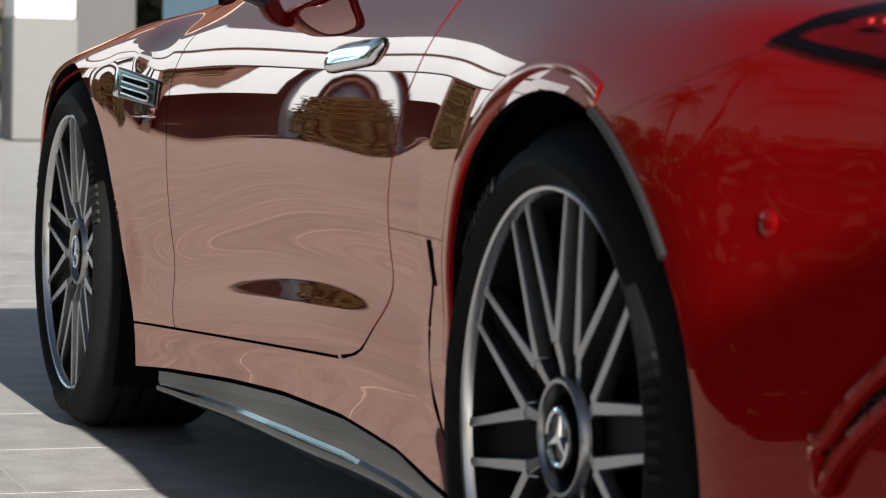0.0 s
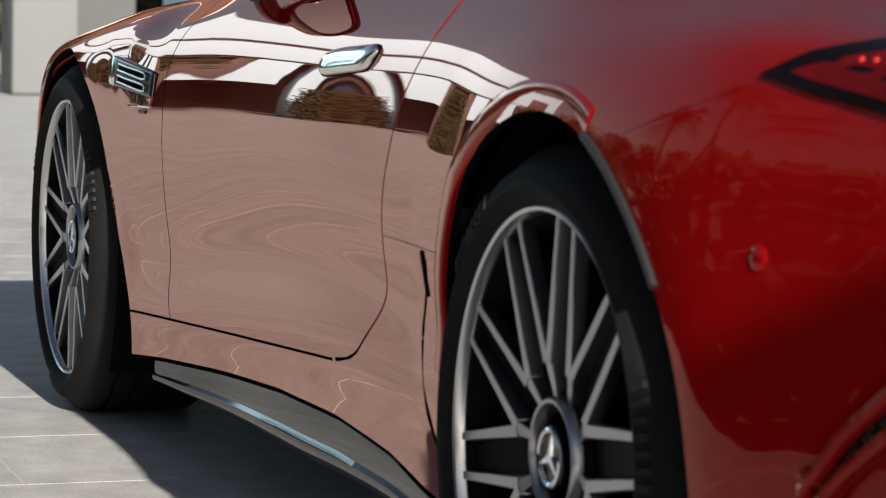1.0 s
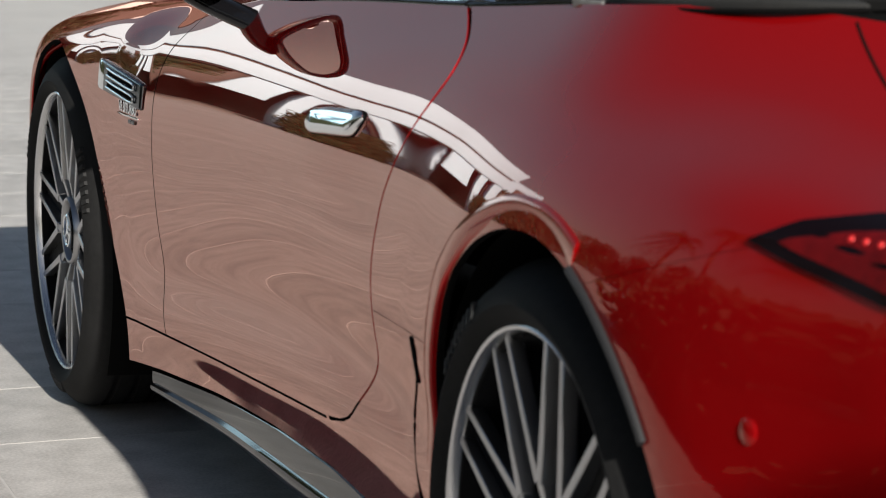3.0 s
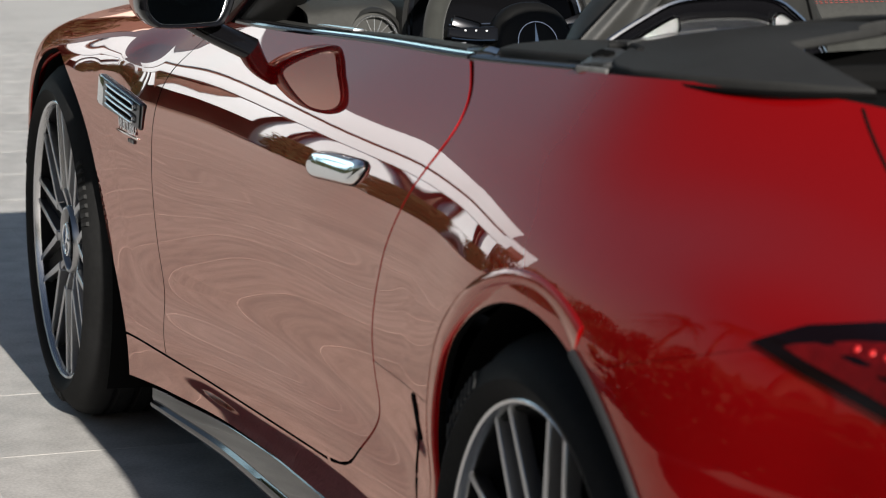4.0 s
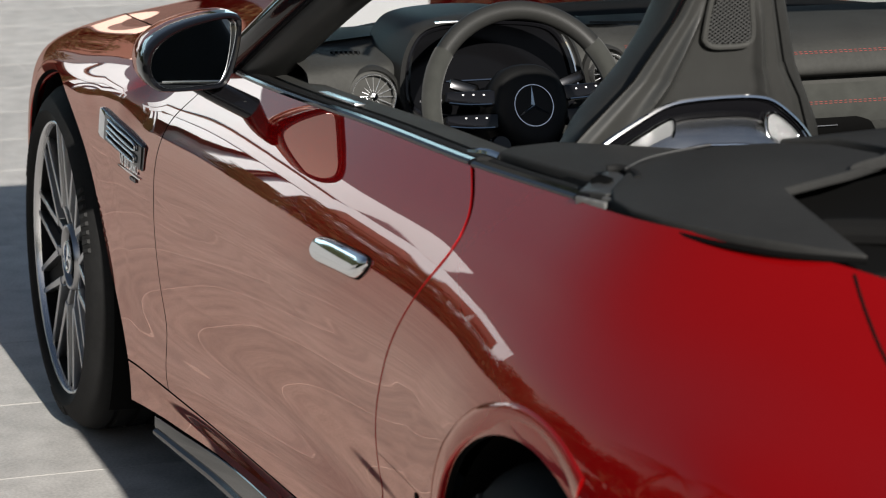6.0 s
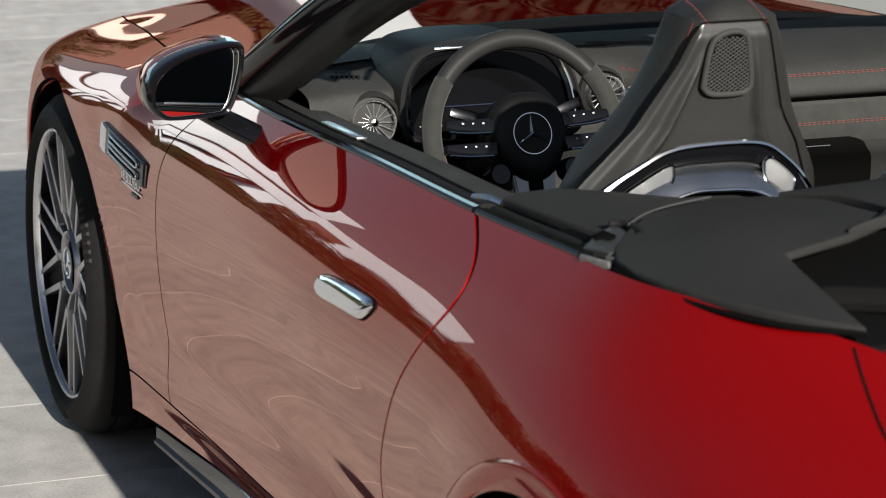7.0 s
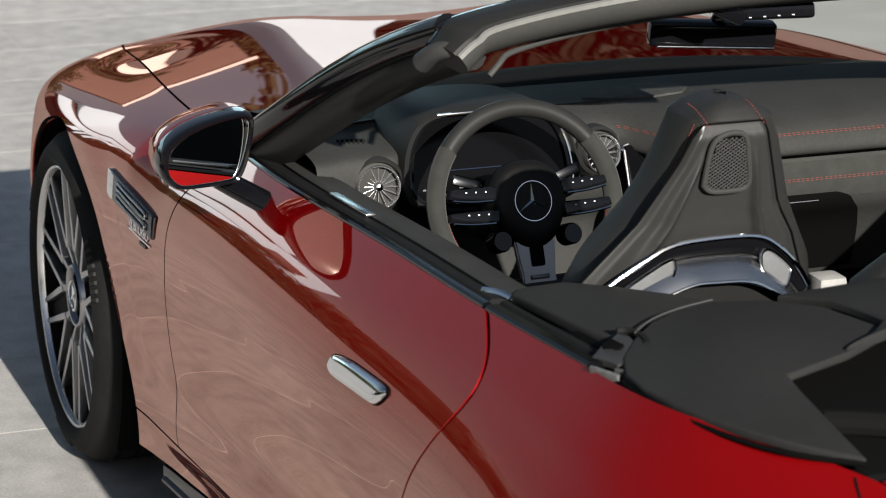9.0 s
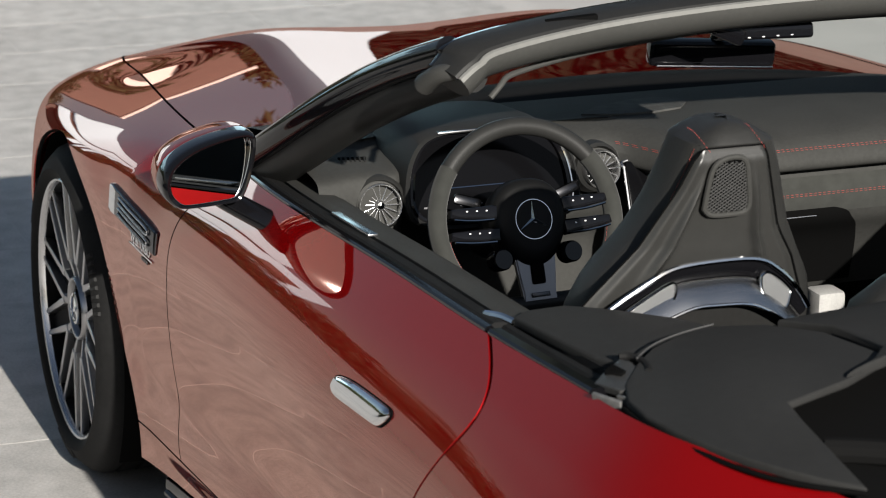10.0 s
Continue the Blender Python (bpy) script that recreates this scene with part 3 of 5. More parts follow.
left_fender = panels["fender", False]
GUN = material("gunmetal", (.085, .085, .09), .25, metal=1.0)
vb = box_bm((.30, .060, .014), (0, 0, 0), .0065, segments=4)
for v in vb.verts:
    v.co.y *= .88 + .08 * v.co.x / .15
part("side_vent", seat_on_side(vb, 2.137, .708, .06, .002), GUN, left_fender, "dark metal air outlet")
for dz in (-.0105, .0115):
    fin = tube_bm([(.088, dz + .006, .008), (.0, dz + .006, .0105), (-.100, dz + .006, .0105), (-.113, dz, .0105), (-.100, dz - .006, .0105), (.0, dz - .006, .0105), (.088, dz - .006, .008)], .0024, 44, 8)
    part("fin", seat_on_side(fin, 2.137, .708, .06, .002), SATIN, left_fender)
    part("slot", seat_on_side(box_bm((.19, .008, .004), (-.01, dz, .0065), .001), 2.137, .708, .06, .002), DARK, left_fender)
part("vent_cap", seat_on_side(box_bm((.045, .056, .014), (.135, 0, .001), .006), 2.137, .708, .06, .002), CHROME, left_fender)


def lettering(text, size, name, parent, y, z, tilt, mat, along=0.0):
    cu = bpy.data.curves.new(name, 'FONT')
    cu.body, cu.size, cu.extrude, cu.align_x = text, size, .0012, 'CENTER'
    cu.offset = .0006
    tmp = new(name, cu)
    me = bpy.data.meshes.new_from_object(tmp.evaluated_get(bpy.context.evaluated_depsgraph_get()))
    bpy.data.objects.remove(tmp)
    bm = bmesh.new()
    bm.from_mesh(me)
    bpy.data.meshes.remove(me)
    for v in bm.verts:
        v.co.x = -v.co.x + along
    bmesh.ops.reverse_faces(bm, faces=bm.faces)
    return part(name, seat_on_side(bm, y, z, tilt, .002), mat, parent)


badge = lettering("V8 BITURBO", .026, "model_badge", left_fender, 2.09, .662, -.02, CHROME)
tagged(badge, label="chrome raised model lettering")
part("badge_underline", seat_on_side(box_bm((.17, .0035, .003), (0, -.0055, 0), .001), 2.09, .662, -.02, .002), CHROME, left_fender)
for k in range(4):
    part("badge_bar", seat_on_side(box_bm((.009, .007, .003), (-.012 - k * .012, -.0145, 0), .001), 2.09, .662, -.02, .002), GUN, left_fender)

# slot, sensor and lamps on the rear corner
part("jacking_slot", seat_on_side(box_bm((.016, .062, .008), (0, 0, 0), .004), .462, .515, 0, -.002), DARK, panels["sill", False])
# open joint between the sill and the wheel arch
joint = []
for y, z in ((.452, .535), (.462, .50), (.500, .457), (.512, .417), (.498, .345), (.480, .30), (.455, .25)):
    p, n = on_side(y, z)
    joint.append(p - n * .0005)
part("sill_joint", tube_bm(joint, .0022, 40, 6), DARK, panels["sill", False])
left_bumper = panels["bumper", False]
tagged(left_bumper, label="glossy red rear bumper corner")
part("parking_sensor", seat_on_side(lathe_bm([(-.004, .0125), (.001, .0125), (.0022, .0105), (.0022, .0001)], 28, 'Z'), -.494, .629, 0, 0), PAINT, left_bumper)


def lamp_top(y):
    return float(np.interp(-y, [.456, .512, .582, .635, .75], [.799, .8225, .836, .842, .848]))


def lamp_low(y):
    return float(np.interp(-y, [.456, .534, .6075, .66, .75], [.799, .785, .776, .769, .762]))


for mirror in (False, True):
    panel("tail_lamp", [lambda y, z: -.457 - y, lambda y, z: lamp_top(y) - z, lambda y, z: z - lamp_low(y)], car, -.85, -.42, 5, 9.6, mirror, mat=LAMP_RED, offset=.004, label="dark red smoked tail lamp")
panel("lamp_reflector", [lambda y, z: -.475 - y, lambda y, z: lamp_top(y) - .016 - z, lambda y, z: z - lamp_low(y) - .011, lambda y, z: abs(z - lamp_low(y) - .030) - .003], car, -.85, -.45, 5, 9.6, mat=LAMP_INNER, offset=.0052, label="dim red reflector strips")
# faint emission paints the light caught by the lamp's reflectors
GLOW = bpy.data.materials.new("reflector_glow")
GLOW.use_nodes = True
GLOW.node_tree.nodes["Principled BSDF"].inputs["Base Color"].default_value = (.5, .01, .01, 1)
GLOW.node_tree.nodes["Principled BSDF"].inputs["Emission Color"].default_value = (1, .03, .03, 1)
GLOW.node_tree.nodes["Principled BSDF"].inputs["Emission Strength"].default_value = 0.12
for k in range(4):
    dot = lathe_bm([(0, .0035), (.0014, .0026), (.0019, .0001)], 14, 'Z')
    part("lamp_glint", seat_on_side(dot, -.590 - k * .020, .815, 0, .0055), GLOW, panels["bumper", False])


def slit(y):
    """Lower edge of the rear corner's air slot."""
    return float(np.interp(-y, [.585, .60, .622, .67, .76, .86], [.397, .402, .430, .473, .545, .61]))


panel("bumper_vent", [lambda y, z: -.598 - y, lambda y, z: z - slit(y) - .004, lambda y, z: slit(y) + .034 - z], left_bumper, -.86, -.57, 2, 6.5, mat=MESH_GRILLE, offset=.004, label="black mesh corner vent")
lip_pts = []
for y in (-.83, -.77, -.71, -.66, -.615, -.593, -.588, -.598, -.63, -.68, -.74, -.81):
    up = len(lip_pts) >= 6
    p, n = on_side(y, slit(y) + (.036 if up else .0) - (.006 if -.605 < y else 0) * (not up))
    lip_pts.append(p + n * .006)
part("vent_lip", tube_bm(lip_pts, .0105, 70, 10), PAINT, left_bumper)
for k in range(20):
    y = -.612 - k * .010
    for h in (.010, .022):
        bmk = box_bm((.0018, .013, .003), (0, 0, 0))
        part("mesh_bar", seat_on_side(bmk, y, slit(y) + h + .002, .7 if k % 2 else -.7, .005), RIM_DARK, left_bumper)

gap_pts = []
for y, z in ((-.250, .980), (-.285, .962), (-.325, .944), (-.365, .928), (-.42, .912), (-.50, .900)):
    p, n = on_side(y, z)
    gap_pts.append(p - n * .001)
part("boot_gap", tube_bm(gap_pts, .0022, 40, 6), DARK, panels["quarter", False])

# ---- belt line, door top and inner doors ----
def belt(y):
    z, w = hood_edge(y)
    return float(z), float(w)


def strip_bm(y0, y1, offs, n=50, sign=-1):
    """A strip along the belt; offs: (inwards, up) corners of its section."""
    rings = []
    for y in np.linspace(y0, y1, n):
        z, w = belt(float(y))
        rings.append([Vector((sign * (w - a), y, z + b)) for a, b in offs])
    return rings_bm(rings)


for sign in (-1, 1):
    d = panels["door", sign > 0]
    part("belt_moulding", strip_bm(.585, 1.74, [(.000, -.004), (.001, .004), (.004, .007), (.011, .008), (.015, .004), (.015, -.012), (.004, -.012)], sign=sign), BLACK_GLOSS, d, "gloss black window strip")
    part("window_seal", strip_bm(.60, 1.72, [(.017, -.012), (.017, .004), (.021, .007), (.036, .006), (.044, .002), (.044, -.012)], sign=sign), RUBBER, d)
    part("door_card", strip_bm(.60, 1.72, [(.046, -.02), (.047, .005), (.058, .008), (.095, .003), (.112, -.006), (.121, -.022), (.125, -.06), (.130, -.16), (.140, -.34), (.08, -.36), (.046, -.1)], sign=sign), DASH_SKIN, d, "dark soft inner door lining")
    q = panels["quarter", sign > 0]
    part("belt_moulding", strip_bm(.235, .575, [(.000, -.004), (.001, .003), (.005, .006), (.020, .006), (.026, .000), (.026, -.012), (.003, -.012)], 24, sign), BLACK_GLOSS, q, "gloss black window strip")
    part("seal_channel", strip_bm(.24, .62, [(.030, -.015), (.030, -.004), (.036, .002), (.044, .003), (.046, -.006), (.060, -.006), (.062, .005), (.072, .006), (.074, -.015)], 24, sign), RUBBER, q)
part("speaker_strip", box_bm((.017, .18, .005), (-.788, 1.250, .9225), .0015, (-3, 3, 1)), SATIN, left_door)
part("window_tip", tube_bm([(-.792, .655, .948), (-.780, .625, .952), (-.770, .600, .950)], .006, 12, 8), CHROME, left_door)
latch = part("roof_latch", plate_bm([(-.755, .290, .9860), (-.742, .303, .9870), (-.733, .290, .9870), (-.734, .252, .9870), (-.745, .228, .9870), (-.772, .196, .9840), (-.786, .204, .9810), (-.790, .226, .9790), (-.799, .256, .9750), (-.777, .276, .9810)], .010, .002), material("latch_grey", (.050, .050, .048), .5, metal=.3, grain=(80, .25), bump=(300, .3, .001)), panels["quarter", False], "grey metal roof latch plate")
part("latch_slot", plate_bm([(-.776, .275, .9845), (-.760, .284, .9885), (-.755, .253, .9885), (-.764, .246, .9875), (-.779, .266, .9835)], .004, .0008), DARK, latch)
part("latch_tab", box_bm((.006, .050, .018), (-.806, .196, .9690), .002, (0, -14, 22)), material("worn_latch", (.10, .10, .098), .5, grain=(120, .4)), latch)
part("latch_tab", box_bm((.005, .034, .016), (-.786, .176, .9730), .002, (0, -10, 30)), material("worn_tab", (.07, .07, .068), .5, grain=(120, .4)), latch)
part("latch_rubber", tube_bm([(-.740, .309, .9880), (-.724, .297, .9890), (-.722, .262, .9890), (-.730, .238, .9880)], .0055, 20, 8), RUBBER, latch)

# ---- tonneau cover behind the seats ----
cover = new("tonneau_cover")
cover.parent = car
tagged(cover, label="matt dark grey folding-roof cover")


main = [(-.678, -.243, .998), (-.708, -.207, .998), (-.737, -.162, .998), (-.762, -.106, .996), (-.780, -.045, .993), (-.794, .02, .990), (-.801, .09, .986), (-.797, .155, .985), (-.775, .215, .983), (-.735, .268, .989), (-.690, .312, .994), (-.650, .336, .995), (-.615, .349, .996), (-.578, .356, .998), (-.521, .318, 1.006), (-.48, .23, 1.018), (-.468, .10, 1.028), (-.50, .060, 1.030),
        (-.560, .020, 1.030), (-.660, -.014, 1.023), (-.666, -.060, 1.018), (-.672, -.16, 1.006)]
part("main_panel", plate_bm(main, .012, .004), COVER, cover)
flap = [(-.772, .60, .958), (-.748, .612, .962), (-.690, .605, .966), (-.640, .560, .968), (-.575, .470, .974), (-.565, .372, .990), (-.60, .364, .990), (-.655, .348, .987), (-.705, .315, .984), (-.735, .285, .982), (-.752, .35, .972)]
part("front_flap", plate_bm(flap, .014, .004), COVER, cover)
part("seam_bead", tube_bm([(-.728, .279, .9935), (-.690, .315, .9955), (-.650, .339, .9965), (-.615, .352, .9975), (-.578, .359, .9995)], .0012, 30, 6), material("grey_bead", (.07, .07, .07), .6, spec=.1), cover)
rearflap = [(-.560, .026, 1.036), (-.500, .066, 1.036), (-.464, .108, 1.034), (-.462, .24, 1.022), (-.50, .325, 1.008), (-.30, .345, 1.012), (.0, .36, 1.014), (.0, .12, 1.040), (-.3, .10, 1.040), (-.44, .085, 1.038)]
part("centre_flap", plate_bm(rearflap, .016, .004), COVER, cover)
well = [(-.676, -.243, .977), (-.708, .02, .984), (-.54, .16, .990), (.0, .22, .995), (.0, -.26, .977)]
part("cover_recess", plate_bm(well, .02, .004), material("black_fabric", (.006, .006, .006), .95, spec=.03, bump=(400, .3, .001)), cover, "black fabric recess")
part("fabric_roll", tube_bm([(-.655, -.10, .990), (-.60, -.14, .994), (-.5, -.20, .996), (-.3, -.23, .996)], .016, 24, 10), material("black_cloth", (.009, .009, .009), .95, spec=.03), cover)
# black tube painting the shaded gap beneath the cover's rim
part("cover_gap_shade", tube_bm([(-.678, -.243, .991), (-.714, -.206, .989), (-.745, -.160, .986), (-.768, -.104, .983), (-.783, -.045, .980), (-.794, .02, .978), (-.802, .09, .974), (-.800, .16, .972)], .0036, 40, 6), DARK, cover)
# the same panels on the far side
for name_, line_, thick, mat_ in (("main_panel", main, .012, COVER), ("front_flap", flap, .014, COVER), ("centre_flap", rearflap, .016, COVER), ("cover_recess", well, .02, DARK)):
    part(name_, plate_bm([(-x_, y_, z_) for x_, y_, z_ in line_], thick, .004), mat_, cover)

# ---- door mirror ----
mirror_arm = tube_bm([(-.828, 1.485, .848), (-.862, 1.515, .868), (-.902, 1.56, .888), (-.938, 1.59, .908)], lambda t: .027 - .004 * t, 16, 14, .75)
wing = new("door_mirror")
wing.parent = car
tagged(wing, label="gloss black door mirror with a red shell")
part("mirror_arm", mirror_arm, BLACK_GLOSS, wing)
MIR_OUTER = [(-1.055, .957), (-1.044, .989), (-1.008, 1.017), (-.960, 1.033), (-.912, 1.040), (-.888, 1.036), (-.882, 1.020), (-.886, .979), (-.898, .933), (-.912, .908), (-.940, .903), (-1.005, .904), (-1.034, .911), (-1.050, .931)]
MIR_GLASS = [(-1.031, .951), (-1.025, .977), (-.999, 1.000), (-.958, 1.015), (-.915, 1.023), (-.903, 1.021), (-.900, 1.008), (-.906, .975), (-.918, .937), (-.928, .922), (-.945, .919), (-1.000, .917), (-1.018, .923), (-1.028, .936)]
mcx, mcz = -.956, .961
MIR_OUTER = [(x_ + .009, .905 + (z_ - .905) * .89) for x_, z_ in MIR_OUTER]
MIR_GLASS = [(x_ + .009, .905 + (z_ - .905) * .89) for x_, z_ in MIR_GLASS]
MIR_GLASS = [(g_[0] * .62 + o_[0] * .38, g_[1] * .62 + o_[1] * .38) for g_, o_ in zip(MIR_GLASS, MIR_OUTER)]
f_ = spline(range(15), [o + g for o, g in zip(MIR_OUTER + MIR_OUTER[:1], MIR_GLASS + MIR_GLASS[:1])])
outline = [f_(t) for t in np.linspace(0, 14, 71)[:-1]]


def mirror_ring(k, y, size=1.0):
    """k runs from 0 (edge of the glass) to 1 (outer edge)."""
    out = []
    for xo, zo, xg, zg in outline:
        x, z = xg + (xo - xg) * k, zg + (zo - zg) * k
        out.append(Vector((mcx + (x - mcx) * size, y + (x - mcx) * .18, mcz + (z - mcz) * size)))
    return out


part("mirror_frame", rings_bm([mirror_ring(-.03, 1.512), mirror_ring(.06, 1.501), mirror_ring(.28, 1.494), mirror_ring(.62, 1.492), mirror_ring(.9, 1.498), mirror_ring(1.0, 1.513), mirror_ring(1.0, 1.545), mirror_ring(1.0, 1.548, .992)], True, False), BLACK_GLOSS, wing)
part("mirror_shell", rings_bm([mirror_ring(1, 1.548, .992), mirror_ring(1, 1.556), mirror_ring(1, 1.590, .965), mirror_ring(1, 1.62, .88), mirror_ring(1, 1.648, .70), mirror_ring(1, 1.662, .42), mirror_ring(1, 1.667, .1)]), PAINT, wing, "red painted mirror shell")
part("glass_bead", rings_bm([mirror_ring(.0, 1.5015), mirror_ring(.05, 1.4985), mirror_ring(.10, 1.5)], True, False), SATIN, wing)
part("mirror_glass", plate_bm([p + Vector((0, (p.z - mcz) * .10, 0)) for p in mirror_ring(0, 1.506)], .004, 0, 'Y'), MIRROR, wing, "mirror glass")
tri = plate_bm([(-1.012, 1.4945, .928), (-1.020, 1.493, .918), (-1.003, 1.496, .918)], .001, 0, 'Y')
part("warning_mark", tri, WHITE_MARK, wing)

# ---- windscreen frame ----
A_LINE = [(-.812, 1.80, .880), (-.797, 1.60, .975), (-.765, 1.40, 1.080), (-.732, 1.20, 1.170), (-.700, 1.03, 1.232)]
frame_thing = new("windscreen_frame")
frame_thing.parent = car
tagged(frame_thing, label="black windscreen frame with grey inner trim")
for sign in (1, -1):
    line = [(x * sign, y, z) for x, y, z in A_LINE]
    part("pillar", tube_bm([(x, y + .015, z + .012) for x, y, z in line], lambda t: .026, 40, 14), BLACK_GLOSS, frame_thing)
    part("pillar_trim", tube_bm([(x * .965, y - .012, z - .018) for x, y, z in line], lambda t: .034 - .004 * t, 40, 14), SOFT_PLASTIC, frame_thing)
H_LINE = [(-.715, .985, 1.210), (-.690, .990, 1.232), (-.64, 1.005, 1.246), (-.4, 1.045, 1.268), (0, 1.06, 1.280), (.4, 1.045, 1.268), (.64, 1.005, 1.246), (.690, .990, 1.232), (.715, .985, 1.210)]


def sweep_bm(line, section, n=80):
    """A section of (rearwards, upwards) corners drawn along a line across the car."""
    pts = curve_points(line, n)
    rings = []
    for i, p in enumerate(pts):
        d = pts[min(i + 1, n - 1)] - pts[max(i - 1, 0)]
        back = Vector((d.y, -d.x, 0)).normalized()
        rise = d.normalized().cross(back)
        rise = rise if rise.z > 0 else -rise
        rings.append([p + back * a + rise * b for a, b in section])
    return rings_bm(rings)


part("header_rail", sweep_bm(H_LINE, [(-.075, .002), (-.070, .016), (-.050, .026), (-.042, .026), (-.042, -.01), (-.07, -.012)]), BLACK_GLOSS, frame_thing)
part("header_seal", sweep_bm(H_LINE, [(-.042, .010), (-.041, .027), (-.020, .029), (.010, .027), (.024, .021), (.028, .012)]), SOFT_PLASTIC, frame_thing, "black rubber roof seal")
part("header_trim", sweep_bm(H_LINE, [(-.070, -.012), (-.042, .011), (.020, .013), (.032, .016), (.0375, .012), (.038, .004), (.034, -.008), (.024, -.020), (.008, -.029), (-.020, -.034), (-.055, -.028)]), HEADER_GREY, frame_thing, "grey soft header trim")
# bead in a lighter grey, painting the highlight along the trim's edge
part("header_lip", sweep_bm(H_LINE, [(.0315, .0125), (.031, .0175), (.0345, .0195), (.0385, .0175), (.040, .011)]), material("lip_highlight", (.16, .16, .15), .42, grain=(90, .1)), frame_thing)
part("header_edge", tube_bm([(x * .90, y + .032, z - .036) for x, y, z in H_LINE], .005, 70, 10), HEADER_GREY, frame_thing)
for sign in (1, -1):
    part("corner_cap", tube_bm([(-.742 * sign, 1.045, 1.196), (-.732 * sign, 1.005, 1.220), (-.708 * sign, .975, 1.226), (-.688 * sign, .965, 1.214)], lambda t: .017 - .006 * t, 24, 12), HEADER_GREY, frame_thing)
part("latch_pocket", box_bm((.085, .018, .012), (-.505, 1.030, 1.2835), .003, (0, -5, -9)), DARK, frame_thing)
con = box_bm((.160, .06, .026), (-.125, 1.115, 1.224), .008, (-12, 2, 0), 3)
part("console_mount", box_bm((.07, .05, .03), (-.205, 1.105, 1.235), .008, (0, 25, 0)), BLACK_GLOSS, frame_thing)
part("roof_console", con, BLACK_GLOSS, frame_thing, "gloss black console with small lamps")
for k in range(4):
    part("console_lamp", box_bm((.005, .002, .002), (-.165 + k * .026, 1.0845, 1.222), .001), WHITE_MARK, frame_thing)
rv = new("rear_view_mirror")
rv.parent = car
part("mirror_body", box_bm((.222, .03, .045), (-.156, 1.240, 1.166), .010, (8, 3, -8), 3), BLACK_GLOSS, rv)
part("mirror_rim", box_bm((.205, .004, .004), (-.156, 1.222, 1.1445), .0015, (0, 3, -8)), CHROME, rv)
part("mirror_stem", tube_bm([(-.150, 1.25, 1.17), (-.14, 1.24, 1.20), (-.13, 1.20, 1.23)], .010, 10, 8), BLACK_GLOSS, rv)
GLASS = bpy.data.materials.new("windscreen_glass")
GLASS.use_nodes = True
gt = GLASS.node_tree
gt.nodes.remove(gt.nodes["Principled BSDF"])
tr, gl, mx = gt.nodes.new("ShaderNodeBsdfTransparent"), gt.nodes.new("ShaderNodeBsdfGlossy"), gt.nodes.new("ShaderNodeMixShader")
tr.inputs[0].default_value = (.86, .90, .88, 1)
gl.inputs["Roughness"].default_value = .01
mx.inputs[0].default_value = .014
gt.links.new(tr.outputs[0], mx.inputs[1])
gt.links.new(gl.outputs[0], mx.inputs[2])
gt.links.new(mx.outputs[0], gt.nodes["Material Output"].inputs["Surface"])
glass_top = spline([-1, -.5, 0, .5, 1], [(-.68, 1.06, 1.235), (-.4, 1.10, 1.268), (0, 1.115, 1.282), (.4, 1.10, 1.268), (.68, 1.06, 1.235)])
glass_low = spline([-1, -.5, 0, .5, 1], [(-.80, 1.82, .885), (-.45, 2.0, .915), (0, 2.06, .925), (.45, 2.0, .915), (.80, 1.82, .885)])
gp = part("windscreen", sheet_bm(lambda a, b: Vector(glass_low(b)).lerp(Vector(glass_top(b)), a) + Vector((0, .02, .03)) * math.sin(a * math.pi), np.linspace(0, 1, 14), np.linspace(-1, 1, 28)), GLASS, frame_thing, "clear windscreen glass")
gp.visible_shadow = False
part("cowl", sheet_bm(lambda a, b: Vector(glass_low(b)) + Vector((0, .06 - a * .16, .004 - a * .004 + .012 * math.sin(a * 3.14))), np.linspace(0, 1, 8), np.linspace(-1, 1, 28)), material("cowl_black", (.008, .008, .008), .7, spec=.08, grain=(60, .2)), car)

# ---- dashboard ----
DASH = [(2.02, .915), (1.90, .935), (1.75, .948), (1.60, .950), (1.50, .940), (1.455, .922), (1.440, .900), (1.450, .882), (1.485, .872), (1.478, .850), (1.470, .815), (1.490, .770), (1.54, .72), (1.62, .60)]
dash_f = spline(range(len(DASH)), DASH)


def dash_point(u, x):
    y, z = dash_f(u)
    driver = smooth01((-.07 - x) / .10)
    wing_ = smooth01((x - .52) / .22)
    rear = smooth01((1.72 - y) / .2)
    y += (.05 * wing_ + .165 * driver) * rear
    return Vector((x, y, z - .02 * wing_ - .012 * smooth01((-.55 - x) / .2)))


dash = new("dashboard")
dash.parent = car
tagged(dash, label="black leather dashboard with red stitching")
part("dash_top", sheet_bm(dash_point, np.linspace(0, len(DASH) - 1, 66), np.linspace(-.74, .74, 90)), DASH_SKIN, dash)


def stitch(name, fn, n, parent, size=(.007, .0016, .0016)):
    """A row of short threads along a line fn(0..1)."""
    out = []
    for k in range(n):
        p, q = fn((k + .15) / n), fn((k + .75) / n)
        out.append(tube_bm([p, q], size[2] * .25, None, 5, up=(.3, .2, .9)))
    ob = part(name, join_bm(*out), THREAD, parent, smooth=False)
    return tagged(ob, kind="stuff")


part("lower_trim", sheet_bm(lambda u, x: dash_point(8.6 + u * 1.9, x) + Vector((0, -.003, 0)), np.linspace(0, 1, 12), np.linspace(-.1, .74, 40)), SUEDE, dash)
part("glovebox", sheet_bm(lambda u, x: dash_point(10.5 + u * 2.4, x) + Vector((0, -.003, 0)), np.linspace(0, 1, 12), np.linspace(-.1, .74, 40)), DASH_SKIN, dash)
for u in (5.0, 5.13):
    stitch("stitching", lambda t, u=u: dash_point(u, -.16 + t * .86) + Vector((0, -.001, .001)), 90, dash)
